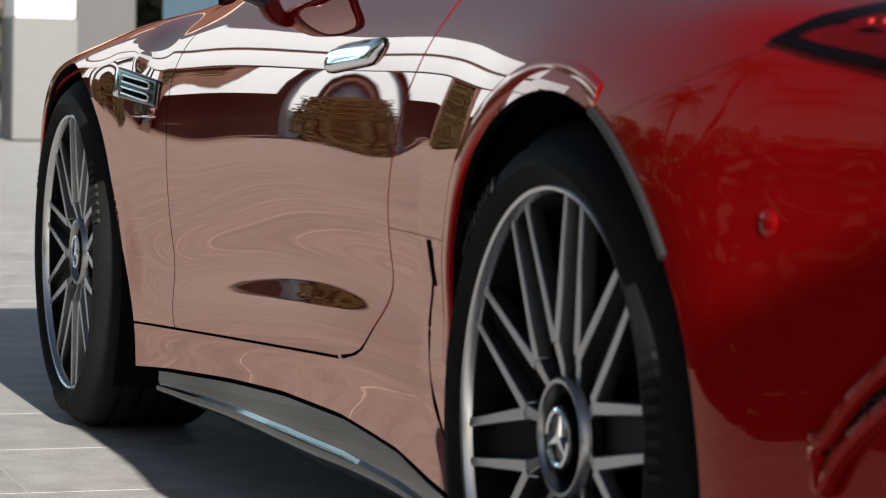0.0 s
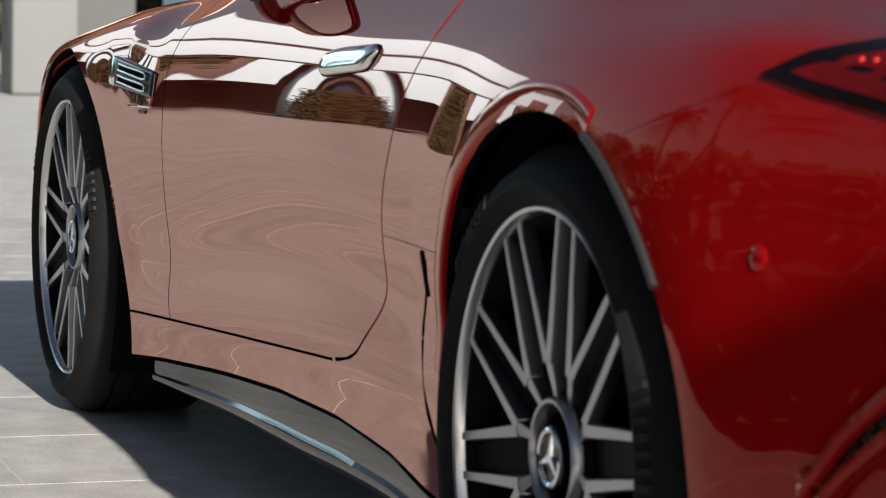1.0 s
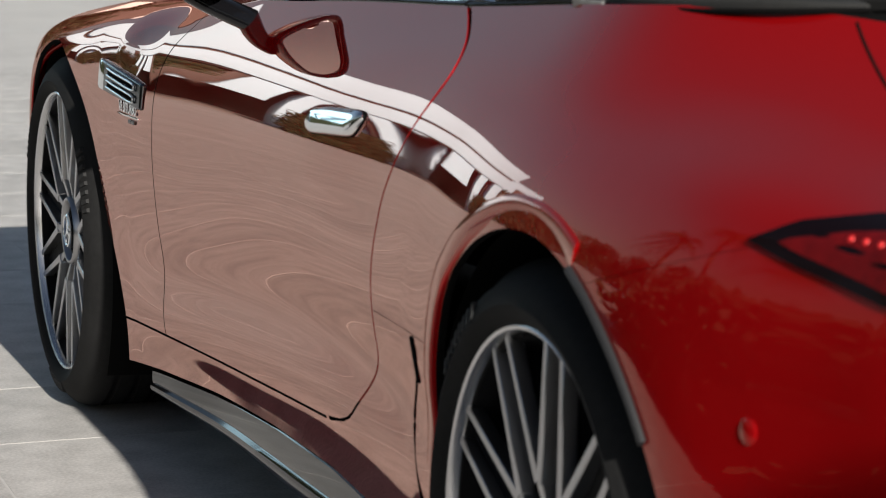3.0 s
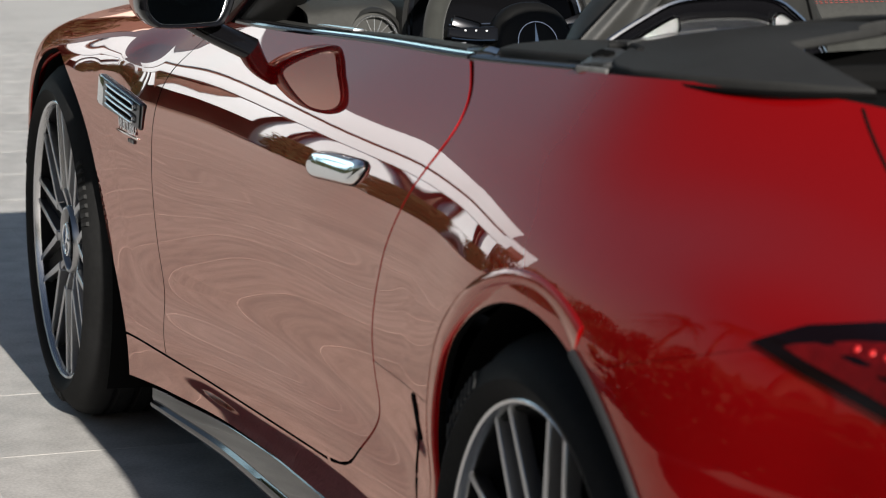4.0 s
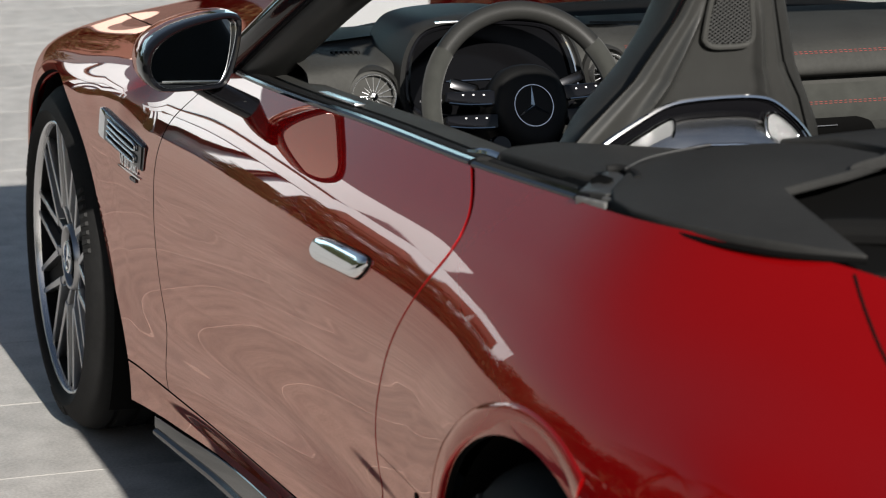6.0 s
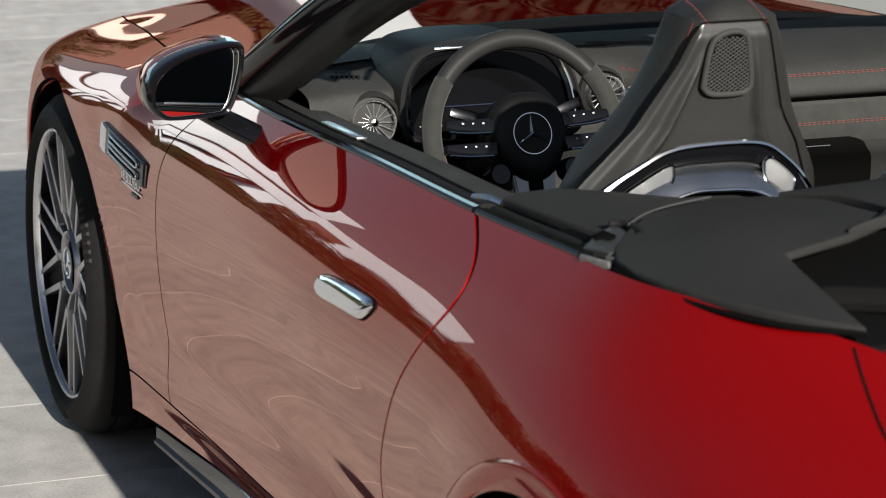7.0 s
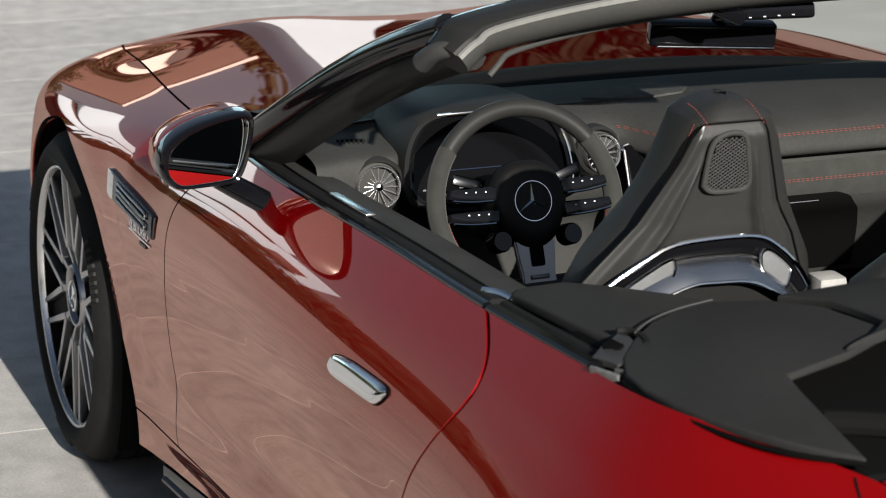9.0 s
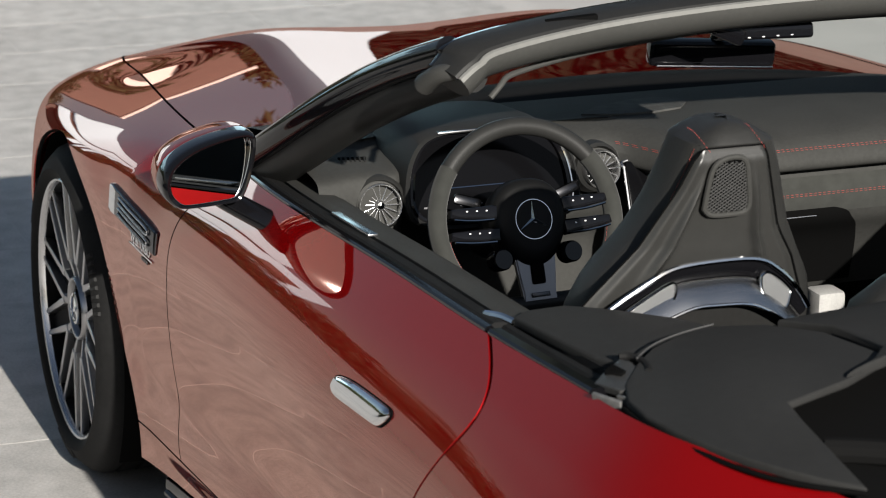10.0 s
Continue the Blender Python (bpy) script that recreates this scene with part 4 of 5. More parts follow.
for u in (9.6, 9.70):
    stitch("stitching", lambda t, u=u: dash_point(u, -.10 + t * .8) + Vector((0, -.004, .001)), 84, dash)
# matt black sheet with a curved right edge below the dashboard, and a thin bright strip
sheet_edge = smooth_curve([(10.2, .20), (10.45, .243), (10.7, .258), (11.2, .278), (11.7, .294), (12.2, .312), (12.9, .335)])
part("dark_sheet", sheet_bm(lambda u, k: dash_point(u, -.02 + (sheet_edge(u) + .02) * k) + Vector((0, -.010, .002)), np.linspace(10.3, 12.9, 30), np.linspace(0, 1, 20)), DARK, dash, "matt black sheet below the dashboard")
part("sheet_trim", tube_bm([dash_point(10.62, x_) + Vector((0, -.013, .002)) for x_ in (.06, .12, .185)], .0014, 12, 6), SATIN, dash)
gr = [(x_, y_, .9520 - (y_ - 1.73) * .055) for x_, y_ in ((-.18, 1.722), (-.13, 1.778), (-.04, 1.822), (.02, 1.828), (.055, 1.80), (.052, 1.755), (.02, 1.71), (-.04, 1.692), (-.12, 1.692))]
part("speaker_grille", plate_bm(gr, .006, .001), material("grille_grey", (.060, .060, .057), .7, spec=.1, grain=(500, .4)), dash)
part("defrost_vent", box_bm((.05, .022, .004), (-.672, 1.60, .934), .001, (14, 0, -12)), DARK, dash)
for k in range(6):
    part("defrost_slat", box_bm((.003, .020, .004), (-.692 + k * .008, 1.60 - k * .0015, .9365), .0005, (14, 0, -12)), SOFT_PLASTIC, dash)


END = [(1.80, .922), (1.68, .936), (1.57, .934), (1.522, .928), (1.506, .914), (1.502, .87), (1.508, .80)]
end_line = spline(range(len(END)), END)


def dash_end(u, x):
    y, z = end_line(u)
    return Vector((x, y + .14 * smooth01((x + .625) / .07) * (1.72 - y) / .22 * (y < 1.72), z - .006 * smooth01((-.70 - x) / .06)))


part("dash_end", sheet_bm(dash_end, np.linspace(0, len(END) - 1, 44), np.linspace(-.765, -.555, 34)), DASH_SKIN, dash)
BRIGHT = material('bright_silver', (.80, .80, .80), .22, metal=.9)


def build_vent(at, yaw, r):
    v = new("air_vent")
    v.parent = car
    bm = lathe_bm([(.03, r * .90), (-.004, r * .90), (-.010, r * .925), (-.012, r * .965), (-.008, r * 1.0), (.02, r * 1.02)], 48, 'Y')
    part("vent_ring", bm, BRIGHT, v, "silver turbine ring")
    part("vent_back", lathe_bm([(.028, r * .88), (.028, .0001)], 32, 'Y'), DARK, v)
    for k in range(16):
        a = 2 * math.pi * k / 16
        b = box_bm((r * .66, .0075, .0014), (r * .54, .004, 0), .0005, (12, 0, 0), 1)
        bmesh.ops.rotate(b, cent=(0, 0, 0), matrix=Matrix.Rotation(a, 3, 'Y'), verts=b.verts)
        part("vane", b, BRIGHT, v)
    part("vent_hub", lathe_bm([(.02, r * .24), (-.004, r * .24), (-.010, r * .16), (-.011, .0001)], 24, 'Y'), CHROME, v)
    v.matrix_basis = pose(*at, -8, 0, yaw)
    return v


part("vent_pod", lathe_bm([(-.010, .041), (-.004, .047), (.02, .052), (.06, .05)], 40, 'Y'), LEATHER, dash).matrix_basis = pose(-.655, 1.505, .880, -8, 0, -8)
tagged(build_vent((-.656, 1.498, .878), -8, .0385), label="round chrome turbine air vent")
part("vent_pod", lathe_bm([(-.010, .039), (-.004, .045), (.03, .050), (.09, .05)], 40, 'Y'), LEATHER, dash).matrix_basis = pose(-.198, 1.60, .882, -8, 0, 4)
tagged(build_vent((-.194, 1.595, .878), 4, .036), label="round chrome turbine air vent")

cluster = new("instrument_cluster")
cluster.parent = car
tagged(cluster, label="black instrument display under a leather hood")
oc = [(-.600, .880), (-.592, .930), (-.570, .968), (-.53, .985), (-.45, .990), (-.37, .985), (-.328, .968), (-.308, .930), (-.302, .880), (-.33, .845), (-.45, .838), (-.57, .845)]
ocs = curve_points([(x, 1.50 + (z - .9) * .35, z) for x, z in oc] + [(oc[0][0], 1.50 + (oc[0][1] - .9) * .35, oc[0][1])], 61)[:-1]
part("display", plate_bm(ocs, .02, 0, 'Y'), SCREEN, cluster)
hood_rings = []
for k_, dy in ((1.02, -.006), (1.07, -.022), (1.11, -.016), (1.13, .03), (1.12, .10), (1.05, .20)):
    hood_rings.append([Vector((-.452 + (p.x + .452) * k_, p.y + dy, .905 + (p.z - .905) * k_)) for p in ocs])
part("cluster_hood", rings_bm(hood_rings, True, False), SOFT_PLASTIC, cluster)
part("bezel", tube_bm([p + Vector((0, -.004, 0)) for p in ocs], .006, None, 8, up=(0, 1, 0), close=True), BLACK_GLOSS, cluster)
part("bezel_trim", tube_bm([p + Vector((.004, -.010, .002)) for p in ocs[31:44]], .0028, None, 8, up=(0, 1, 0)), CHROME, cluster)
part("cluster_edge", box_bm((.080, .008, .005), (-.505, 1.512, .994), .002, (0, -1, 0)), SATIN, cluster)
part("dial_line", box_bm((.12, .001, .002), (-.47, 1.494, .898), 0), material("dial_blue", (.006, .014, .032), .4), cluster)
for k in range(7):
    part("display_mark", box_bm((.008, .001, .003), (-.575 + k * .034, 1.486, .868), 0), material("display_grey", (.16, .16, .17), .5), cluster)
tablet = new("centre_screen")
tablet.parent = car
tagged(tablet, label="upright glass centre touchscreen in a silver frame")
part("screen_body", box_bm((.24, .014, .30), (-.035, 1.52, .755), .006, (-24, 0, 0)), SCREEN, tablet)
cs = [Vector(p) for p in ((-.157, 1.575, .885), (-.150, 1.583, .893), (-.06, 1.584, .897), (.085, 1.582, .893))]
part("screen_frame", tube_bm(cs, .0032, 24, 8), SATIN, tablet)
part("screen_frame", tube_bm([(-.157, 1.575, .885), (-.157, 1.52, .755), (-.157, 1.46, .625)], .0032, 24, 8), SATIN, tablet)

# ---- steering wheel ----
sw = new("steering_wheel")
sw.parent = car
tagged(sw, label="suede and leather steering wheel with a dark hub")
SWR = .163


def wheel_line(a):
    """Rim line, flattened at the bottom, in the wheel's own plane (x right, z up)."""
    x, z = SWR * 1.02 * math.sin(a), SWR * math.cos(a)
    return Vector((x, 0, max(z, -.142)))


def rim_piece(name, a0, a1, mat, r, n=40):
    pts = [wheel_line(radians(a)) for a in np.linspace(a0, a1, n)]
    return part(name, tube_bm(pts, r, None, 14, 1.0, up=(0, 1, 0)), mat, sw)


rim_piece("rim_top", -52, 52, LEATHER, .0158)
rim_piece("rim_side", 52, 130, SUEDE, .0165)
rim_piece("rim_side", -130, -52, SUEDE, .0165)
rim_piece("rim_bottom", 130, 230, LEATHER, .0155)
for a_ in (96, -126):
    stitch("rim_stitching", lambda t, a_=a_: wheel_line(radians(a_ + 30 * t)) * .905 + Vector((0, -.006, 0)), 16, sw, (.004, .001, .0012))
HUB_BLACK = material("hub_black", (.006, .006, .006), .45, spec=.2, bump=(700, .15, .0005))


def hub_ring(y, k):
    """Outline of the airbag cover: domed above, square-shouldered, narrowing to its foot."""
    out = []
    for i in range(56):
        a = 2 * math.pi * i / 56
        c, s_ = math.cos(a), math.sin(a)
        x, z = .072 * math.copysign(abs(c) ** .8, c), .073 * s_ if s_ > 0 else .082 * s_
        out.append(Vector((x * (1 - .22 * max(-s_, 0)) * k, y, z * k)))
    return out


part("hub_cover", rings_bm([hub_ring(.04, .90), hub_ring(.004, 1.0), hub_ring(-.010, .985), hub_ring(-.019, .93), hub_ring(-.025, .80), hub_ring(-.0275, .62), hub_ring(-.0285, .3), hub_ring(-.0285, .02)]), HUB_BLACK, sw)
part("hub_crease", tube_bm([(.062 * math.sin(a_), -.0195, .060 * math.cos(a_)) for a_ in np.linspace(-1.1, 1.1, 12)], .0022, 30, 6), GUN, sw)
part("emblem_ring", lathe_bm([(-.026, .0345), (-.0305, .0345), (-.0305, .0332), (-.026, .0332)], 48, 'Y', True), CHROME, sw)
for a in (0, 120, 240):
    e = Matrix.Rotation(radians(a), 3, 'Y')
    pts = [e @ Vector(p) for p in ((-.0042, -.0285, 0), (0, -.0335, 0), (.0042, -.0285, 0), (0, -.0300, .0335))]
    bm = bmesh.new()
    vs_ = [bm.verts.new(p) for p in pts]
    for tri_ in ((0, 1, 3), (1, 2, 3), (2, 0, 3), (0, 2, 1)):
        bm.faces.new([vs_[i] for i in tri_])
    part("emblem_arm", bm, CHROME, sw, smooth=False)
for sgn in (-1, 1):
    for z0, ln in ((.022, .088), (-.016, .092)):
        pod = box_bm((ln, .020, .028), (sgn * (.060 + ln * .5), -.012, z0), .006, (0, -5 * sgn, 0), 3)
        for v in pod.verts:
            v.co.z = z0 + (v.co.z - z0) * (1 - .45 * min(max((abs(v.co.x) - .06) / ln, 0), 1))
        part("spoke_pad", pod, BLACK_GLOSS, sw)
        part("spoke_trim", tube_bm([(sgn * .07, -.022, z0 - .0145 - .000), (sgn * .11, -.023, z0 - .013), (sgn * (.055 + ln), -.022, z0 - .008)], .0022, 12, 6), CHROME, sw)
        for k in range(3):
            part("button_mark", box_bm((.0030, .001, .0022), (sgn * (.082 + k * .018), -.0228, z0 + .002 + .001 * k), 0), WHITE_MARK, sw)
    part("shift_paddle", box_bm((.050, .006, .018), (sgn * .095, .022, .046), .006, (0, -18 * sgn, 0)), GUN, sw)
    part("drive_knob", lathe_bm([(.0, .019), (-.026, .0185), (-.031, .016), (-.031, .0001)], 28, 'Y'), BLACK_GLOSS, sw).location = (sgn * .066, 0, -.062)
lower = rings_bm([[Vector((-w_, -.016, z_)), Vector((w_, -.016, z_)), Vector((w_ * .9, .004, z_)), Vector((-w_ * .9, .004, z_))] for w_, z_ in ((.040, -.045), (.036, -.09), (.031, -.128), (.034, -.14))])
bmesh.ops.bevel(lower, geom=lower.edges[:], offset=.003, segments=2, affect='EDGES')
part("lower_spoke", lower, material("spoke_metal", (.22, .22, .23), .3, metal=1.0), sw, "dark metal lower spoke")
part("spoke_slot", box_bm((.024, .006, .050), (0, -.018, -.085), .004), DARK, sw)
part("spoke_plate", box_bm((.034, .002, .008), (0, -.0175, -.128), .0005), GUN, sw)
sw.matrix_basis = pose(-.450, 1.330, .875, -20, 0, 4)
part("column", tube_bm([(-.443, 1.36, .86), (-.443, 1.52, .80)], .045, 8, 16), SOFT_PLASTIC, car)

# ---- driver's seat ----
def seat_profile(z):
    """Left and right edge of the backrest at a height."""
    xl = float(np.interp(z, [.55, .93, .986, 1.047, 1.10, 1.15, 1.19, 1.212], [-.665, -.655, -.628, -.574, -.542, -.522, -.508, -.494]))
    xr = float(np.interp(z, [.55, .90, .93, .964, 1.0, 1.054, 1.10, 1.15, 1.19, 1.212], [-.270, -.270, -.272, -.280, -.300, -.327, -.342, -.357, -.374, -.394]))
    return xl, xr


def seat_ring(z, shrink=0.0, y0=.60, depth=.13, n=44):
    xl, xr = seat_profile(z)
    cx, hw = (xl + xr) / 2, (xr - xl) / 2 - shrink
    lean_ = -(z - 1.0) * .18
    pts = []
    for k in range(n):
        a = 2 * math.pi * k / n
        c, s = math.cos(a), math.sin(a)
        pts.append(Vector((cx + hw * math.copysign(abs(c) ** .55, c), y0 + depth * .5 + lean_ + (depth * .5 - shrink) * math.copysign(abs(s) ** .6, s), z)))
    return pts


def build_seat():
    st = new("front_seat")
    st.parent = car
    zs = list(np.linspace(.55, 1.19, 34))
    rings = [seat_ring(z) for z in zs] + [seat_ring(1.203, .010), seat_ring(1.212, .022), seat_ring(1.217, .040), seat_ring(1.219, .06)]
    part("backrest", rings_bm(rings), LEATHER, st, "black leather sport backrest")

    def back(u, v):
        z = .955 + v * .232
        xl = float(np.interp(z, [.955, .971, 1.043, 1.13, 1.17, 1.187], [-.668, -.654, -.586, -.531, -.513, -.500]))
        xr = float(np.interp(z, [.947, 1.01, 1.056, 1.117, 1.175, 1.187], [-.312, -.336, -.364, -.381, -.397, -.404]))
        x = xl + (xr - xl) * u
        rib = .013 * (math.exp(-((u - .20) / .034) ** 2) + math.exp(-((u - .80) / .034) ** 2)) * smooth01((.95 - v) / .5) * smooth01(v / .3)
        edge = smooth01(min(u, 1 - u) / .07) * smooth01((1 - v) / .09)
        return Vector((x, .600 - (z - 1.0) * .18 - .010 * edge - rib, z))
    part("back_panel", sheet_bm(back, np.linspace(0, 1, 70), np.linspace(0, 1, 40)), material("back_shell", (.028, .028, .0265), .36, spec=.5, grain=(120, .1), bump=(700, .15, .0006)), st, "smooth dark seat shell")
    seam = [back(0, v) + Vector((0, -.003, 0)) for v in np.linspace(0, 1, 14)] + [back(u, 1) + Vector((0, -.003, .001)) for u in np.linspace(.05, .95, 12)] + [back(1, v) + Vector((0, -.003, 0)) for v in np.linspace(1, 0, 14)]
    part("seam_groove", tube_bm(seam, .0013, None, 6, up=(0, 1, 0)), DARK, st)
    tz = [(-0.496, 1.1), (-0.493, 1.138), (-0.487, 1.164), (-0.471, 1.175), (-0.451, 1.176), (-0.437, 1.165), (-0.43, 1.134), (-0.425, 1.1), (-0.437, 1.089), (-0.459, 1.088), (-0.484, 1.09)]
    loop = curve_points([(x, .581 - (z - 1.0) * .18, z) for x, z in tz] + [(tz[0][0], .581 - (tz[0][1] - 1.0) * .18, tz[0][1])], 50)[:-1]
    part("neck_vent", plate_bm([p + Vector((0, .003, 0)) for p in loop], .004, 0, 'Y'), DARK, st, "black mesh neck vent")
    part("vent_frame", tube_bm(loop, .0042, None, 8, up=(0, 1, 0), close=True), DASH_SKIN, st)
    wires = []
    for k in range(-14, 30):
        for sg in (1, -1):
            a = Vector((-.497, 0, 1.088 + k * .0055))
            b = a + Vector((.073, 0, .05 * sg))
            pts = []
            for t in np.linspace(0, 1, 24):
                p = a.lerp(b, t)
                lo_ = -.494 + .012 * max(p.z - 1.118, 0) / .05
                if 1.092 < p.z < 1.170 and lo_ < p.x < -.424 - .012 * max(p.z - 1.118, 0) / .05:
                    pts.append(Vector((p.x, .580 - (p.z - 1.0) * .18, p.z)))
            if len(pts) > 2:
                wires.append(tube_bm([pts[0], pts[-1]], .0008, None, 4, up=(0, 1, .1)))
    tagged(part("mesh", join_bm(*wires), material("mesh_wire", (.07, .07, .068), .45, metal=.4), st, smooth=False), kind="stuff")

    def edge_line(sgn):
        def f(t):
            z = 1.06 + t * .125
            xl, xr = seat_profile(z)
            return Vector(((xl if sgn < 0 else xr) - sgn * .006, .617 - (z - 1) * .18, z))
        return f
    stitch("bolster_stitching", edge_line(-1), 34, st, (.004, .001, .0016))
    for x0, x1 in ((-.514, -.494), (-.424, -.408)):
        stitch("headrest_stitching", lambda t, x0=x0, x1=x1: Vector((x0 + (x1 - x0) * t, .625 - .04 * t - .036 + .012 * math.sin(t * 3), 1.214 - .030 * t * t)), 12, st, (.004, .001, .0016))
    # satin metal arch at the foot of the shell, with two clear belt guides
    oa = curve_points([(-.655, 0, .948), (-.617, 0, .973), (-.575, 0, .996), (-.537, 0, 1.012), (-.48, 0, 1.017), (-.41, 0, 1.015), (-.374, 0, .999), (-.343, 0, .971), (-.318, 0, .934)], 40)
    ia = curve_points([(-.624, 0, .915), (-.590, 0, .931), (-.557, 0, .943), (-.513, 0, .957), (-.475, 0, .958), (-.435, 0, .956), (-.400, 0, .945), (-.364, 0, .922), (-.334, 0, .899)], 40)

    def arch(u, v):
        i = u * 39
        a, b = oa[int(i)].lerp(oa[min(int(i) + 1, 39)], i % 1), ia[int(i)].lerp(ia[min(int(i) + 1, 39)], i % 1)
        p = a.lerp(b, v)
        return Vector((p.x, .574 + .020 * min(v, .5) - .060 * max(v - .5, 0) - .004 * math.sin(v * 2 * math.pi), p.z))
    # black band, drawn wider to paint the dark reflection in the metal below
    part("arch_inlay", sheet_bm(arch, np.linspace(0, 1, 60), np.linspace(0, .64, 10)), BLACK_GLOSS, st, "gloss black trim inlay")
    part("metal_arch", sheet_bm(lambda u, v: arch(u, v) - Vector((0, .003 + .006 * math.sin((v - .5) * 6.28), 0)), np.linspace(0, 1, 60), np.linspace(.46, 1, 14)), material("polished_dark_metal", (.58, .58, .58), .25, metal=1.0), st, "satin metal trim arch")
    part("arch_lip", tube_bm([arch(u, 1) + Vector((0, -.003, 0)) for u in np.linspace(0, 1, 40)], .0025, None, 8, up=(0, 1, 0)), CHROME, st)
    part("arch_bead", tube_bm([arch(u, 0) + Vector((0, -.004, .001)) for u in np.linspace(0, 1, 40)], .0040, None, 8, up=(0, 1, 0)), CHROME, st)
    part("arch_shadow", sheet_bm(lambda u, v: arch(u, 1) + Vector((0, .02 + .03 * v, -.09 * v)), np.linspace(0, 1, 30), np.linspace(0, 1, 6)), SOFT_PLASTIC, st)
    for pts in ([(-.608, .958), (-.547, .991), (-.534, .987), (-.536, .969), (-.555, .945), (-.579, .939), (-.608, .946)], [(-.397, .989), (-.382, .992), (-.353, .968), (-.349, .954), (-.354, .938), (-.370, .942), (-.393, .963)]):
        o = plate_bm([(x, .570, z) for x, z in pts], .006, .0015, 'Y', 40)
        part("belt_guide", o, material("clear_lens", (.34, .345, .35), .15, metal=.6, bump=(500, .5, .002)), st, "clear ribbed lens")
        lp = curve_points([(x, .568, z) for x, z in pts] + [(pts[0][0], .568, pts[0][1])], 40)[:-1]
        part("guide_rim", tube_bm(lp, .002, None, 6, up=(0, 1, 0), close=True), CHROME, st)
    return st


for x_ in (0, .90):
    seat = tagged(build_seat(), label="black leather sports seat with integrated headrest")
    seat.location.x = x_
# what shows between and below the seats
cush = box_bm((.50, .52, .16), (-.45, .98, .46), .05, segments=4)
part("seat_cushion", cush, LEATHER, car)
part("tunnel", box_bm((.24, 1.1, .40), (-.0, .95, .45), .05, segments=4), SOFT_PLASTIC, car)
# stand-in for a dark rounded form here, added apart from the two seats
rs = rings_bm([seat_ring(z, sh, .0, .12) for z, sh in ((.60, 0), (.80, 0), (.90, 0), (.96, .0), (1.0, .02), (1.012, .05))])
bmesh.ops.translate(rs, vec=(.40, .50, -.035), verts=rs.verts)
part("rounded_form", rs, LEATHER, car, "rounded black leather stand-in shape between the seats")
part("floor_carpet", box_bm((1.5, 1.5, .02), (0, 1.15, .26)), SUEDE, car)
# pale block that paints the patch of sun on the carpet
part("sunlit_patch", box_bm((.058, .06, .15), (.224, 1.49, .562), .01), SUNLIT_CARPET, car, "pale grey block painted as the sunlit patch of carpet by the console")
part("bulkhead", box_bm((1.5, .05, .62), (0, .30, .66), .01), DARK, car)

# body-coloured lips round the wheel arches
def arch_lip(yc, zc, a0, a1, owner):
    rings = []
    for a_ in np.linspace(a0, a1, 90):
        si, co = math.sin(radians(a_)), math.cos(radians(a_))
        base = on_side(yc + .438 * si, max(zc + .438 * co, .18))[0].x
        rings.append([Vector((base - o, yc + r * si, zc + r * co)) for r, o in ((.3985, -.004), (.399, .0035), (.401, .0058), (.404, .0068), (.424, .0062), (.431, .0045), (.4345, .001), (.436, -.012))])
    return part("arch_lip", rings_bm(rings, True, True), PAINT, owner, "raised red lip round the wheel arch", sharp=60)


arch_lip(0, ZR, -20, 84, panels["quarter", False])
arch_lip(YF, ZF, -14, 80, left_fender)

# black edging on the rear side of the rear wheel arch
lip_line = []
for a_ in np.linspace(-20, -54, 14):
    y_, z_ = .4015 * math.sin(radians(a_)), ZR + .4015 * math.cos(radians(a_))
    p, n = on_side(y_, z_)
    lip_line.append(p + n * .001)
part("arch_edging", tube_bm(lip_line, .0055, None, 8), material("edging_black", (.022, .022, .023), .45, spec=.3), left_bumper, "black rubber arch edging")

# ---- paving and surroundings ----
STONE = material("grey_stone", (0.44, 0.425, 0.405), .62, grain=(150, .3), bump=(160, .3, .002))


def vary_by_piece(mat, lo, hi):
    nt = mat.node_tree
    b = nt.nodes["Principled BSDF"]
    src = b.inputs["Base Color"].links[0].from_socket
    oi = nt.nodes.new("ShaderNodeObjectInfo")
    mr = nt.nodes.new("ShaderNodeMapRange")
    mr.inputs["To Min"].default_value, mr.inputs["To Max"].default_value = lo, hi
    nt.links.new(oi.outputs["Random"], mr.inputs["Value"])
    mul = nt.nodes.new("ShaderNodeVectorMath")
    mul.operation = 'SCALE'
    nt.links.new(src, mul.inputs[0])
    nt.links.new(mr.outputs[0], mul.inputs["Scale"])
    nt.links.new(mul.outputs[0], b.inputs["Base Color"])


vary_by_piece(STONE, .93, 1.06)


def far_paving():
    m = material("paving_far", (0.44, 0.425, 0.405), .62, grain=(3, .12), bump=(160, .2, .002))
    nt = m.node_tree
    b = nt.nodes["Principled BSDF"]
    src = b.inputs["Base Color"].links[0].from_socket
    tc = nt.nodes.new("ShaderNodeTexCoord")
    br = nt.nodes.new("ShaderNodeTexBrick")
    br.inputs["Scale"].default_value = 1
    br.inputs["Brick Width"].default_value, br.inputs["Row Height"].default_value = 1.02, .51
    br.inputs["Mortar Size"].default_value = .006
    br.inputs["Color1"].default_value = (.96, .96, .96, 1)
    br.inputs["Color2"].default_value = (1.05, 1.05, 1.05, 1)
    br.inputs["Mortar"].default_value = (1.0, 1.0, 1.0, 1)
    nt.links.new(tc.outputs["Object"], br.inputs["Vector"])
    mul = nt.nodes.new("ShaderNodeVectorMath")
    mul.operation = 'MULTIPLY'
    nt.links.new(src, mul.inputs[0])
    nt.links.new(br.outputs["Color"], mul.inputs[1])
    nt.links.new(mul.outputs[0], b.inputs["Base Color"])
    return m


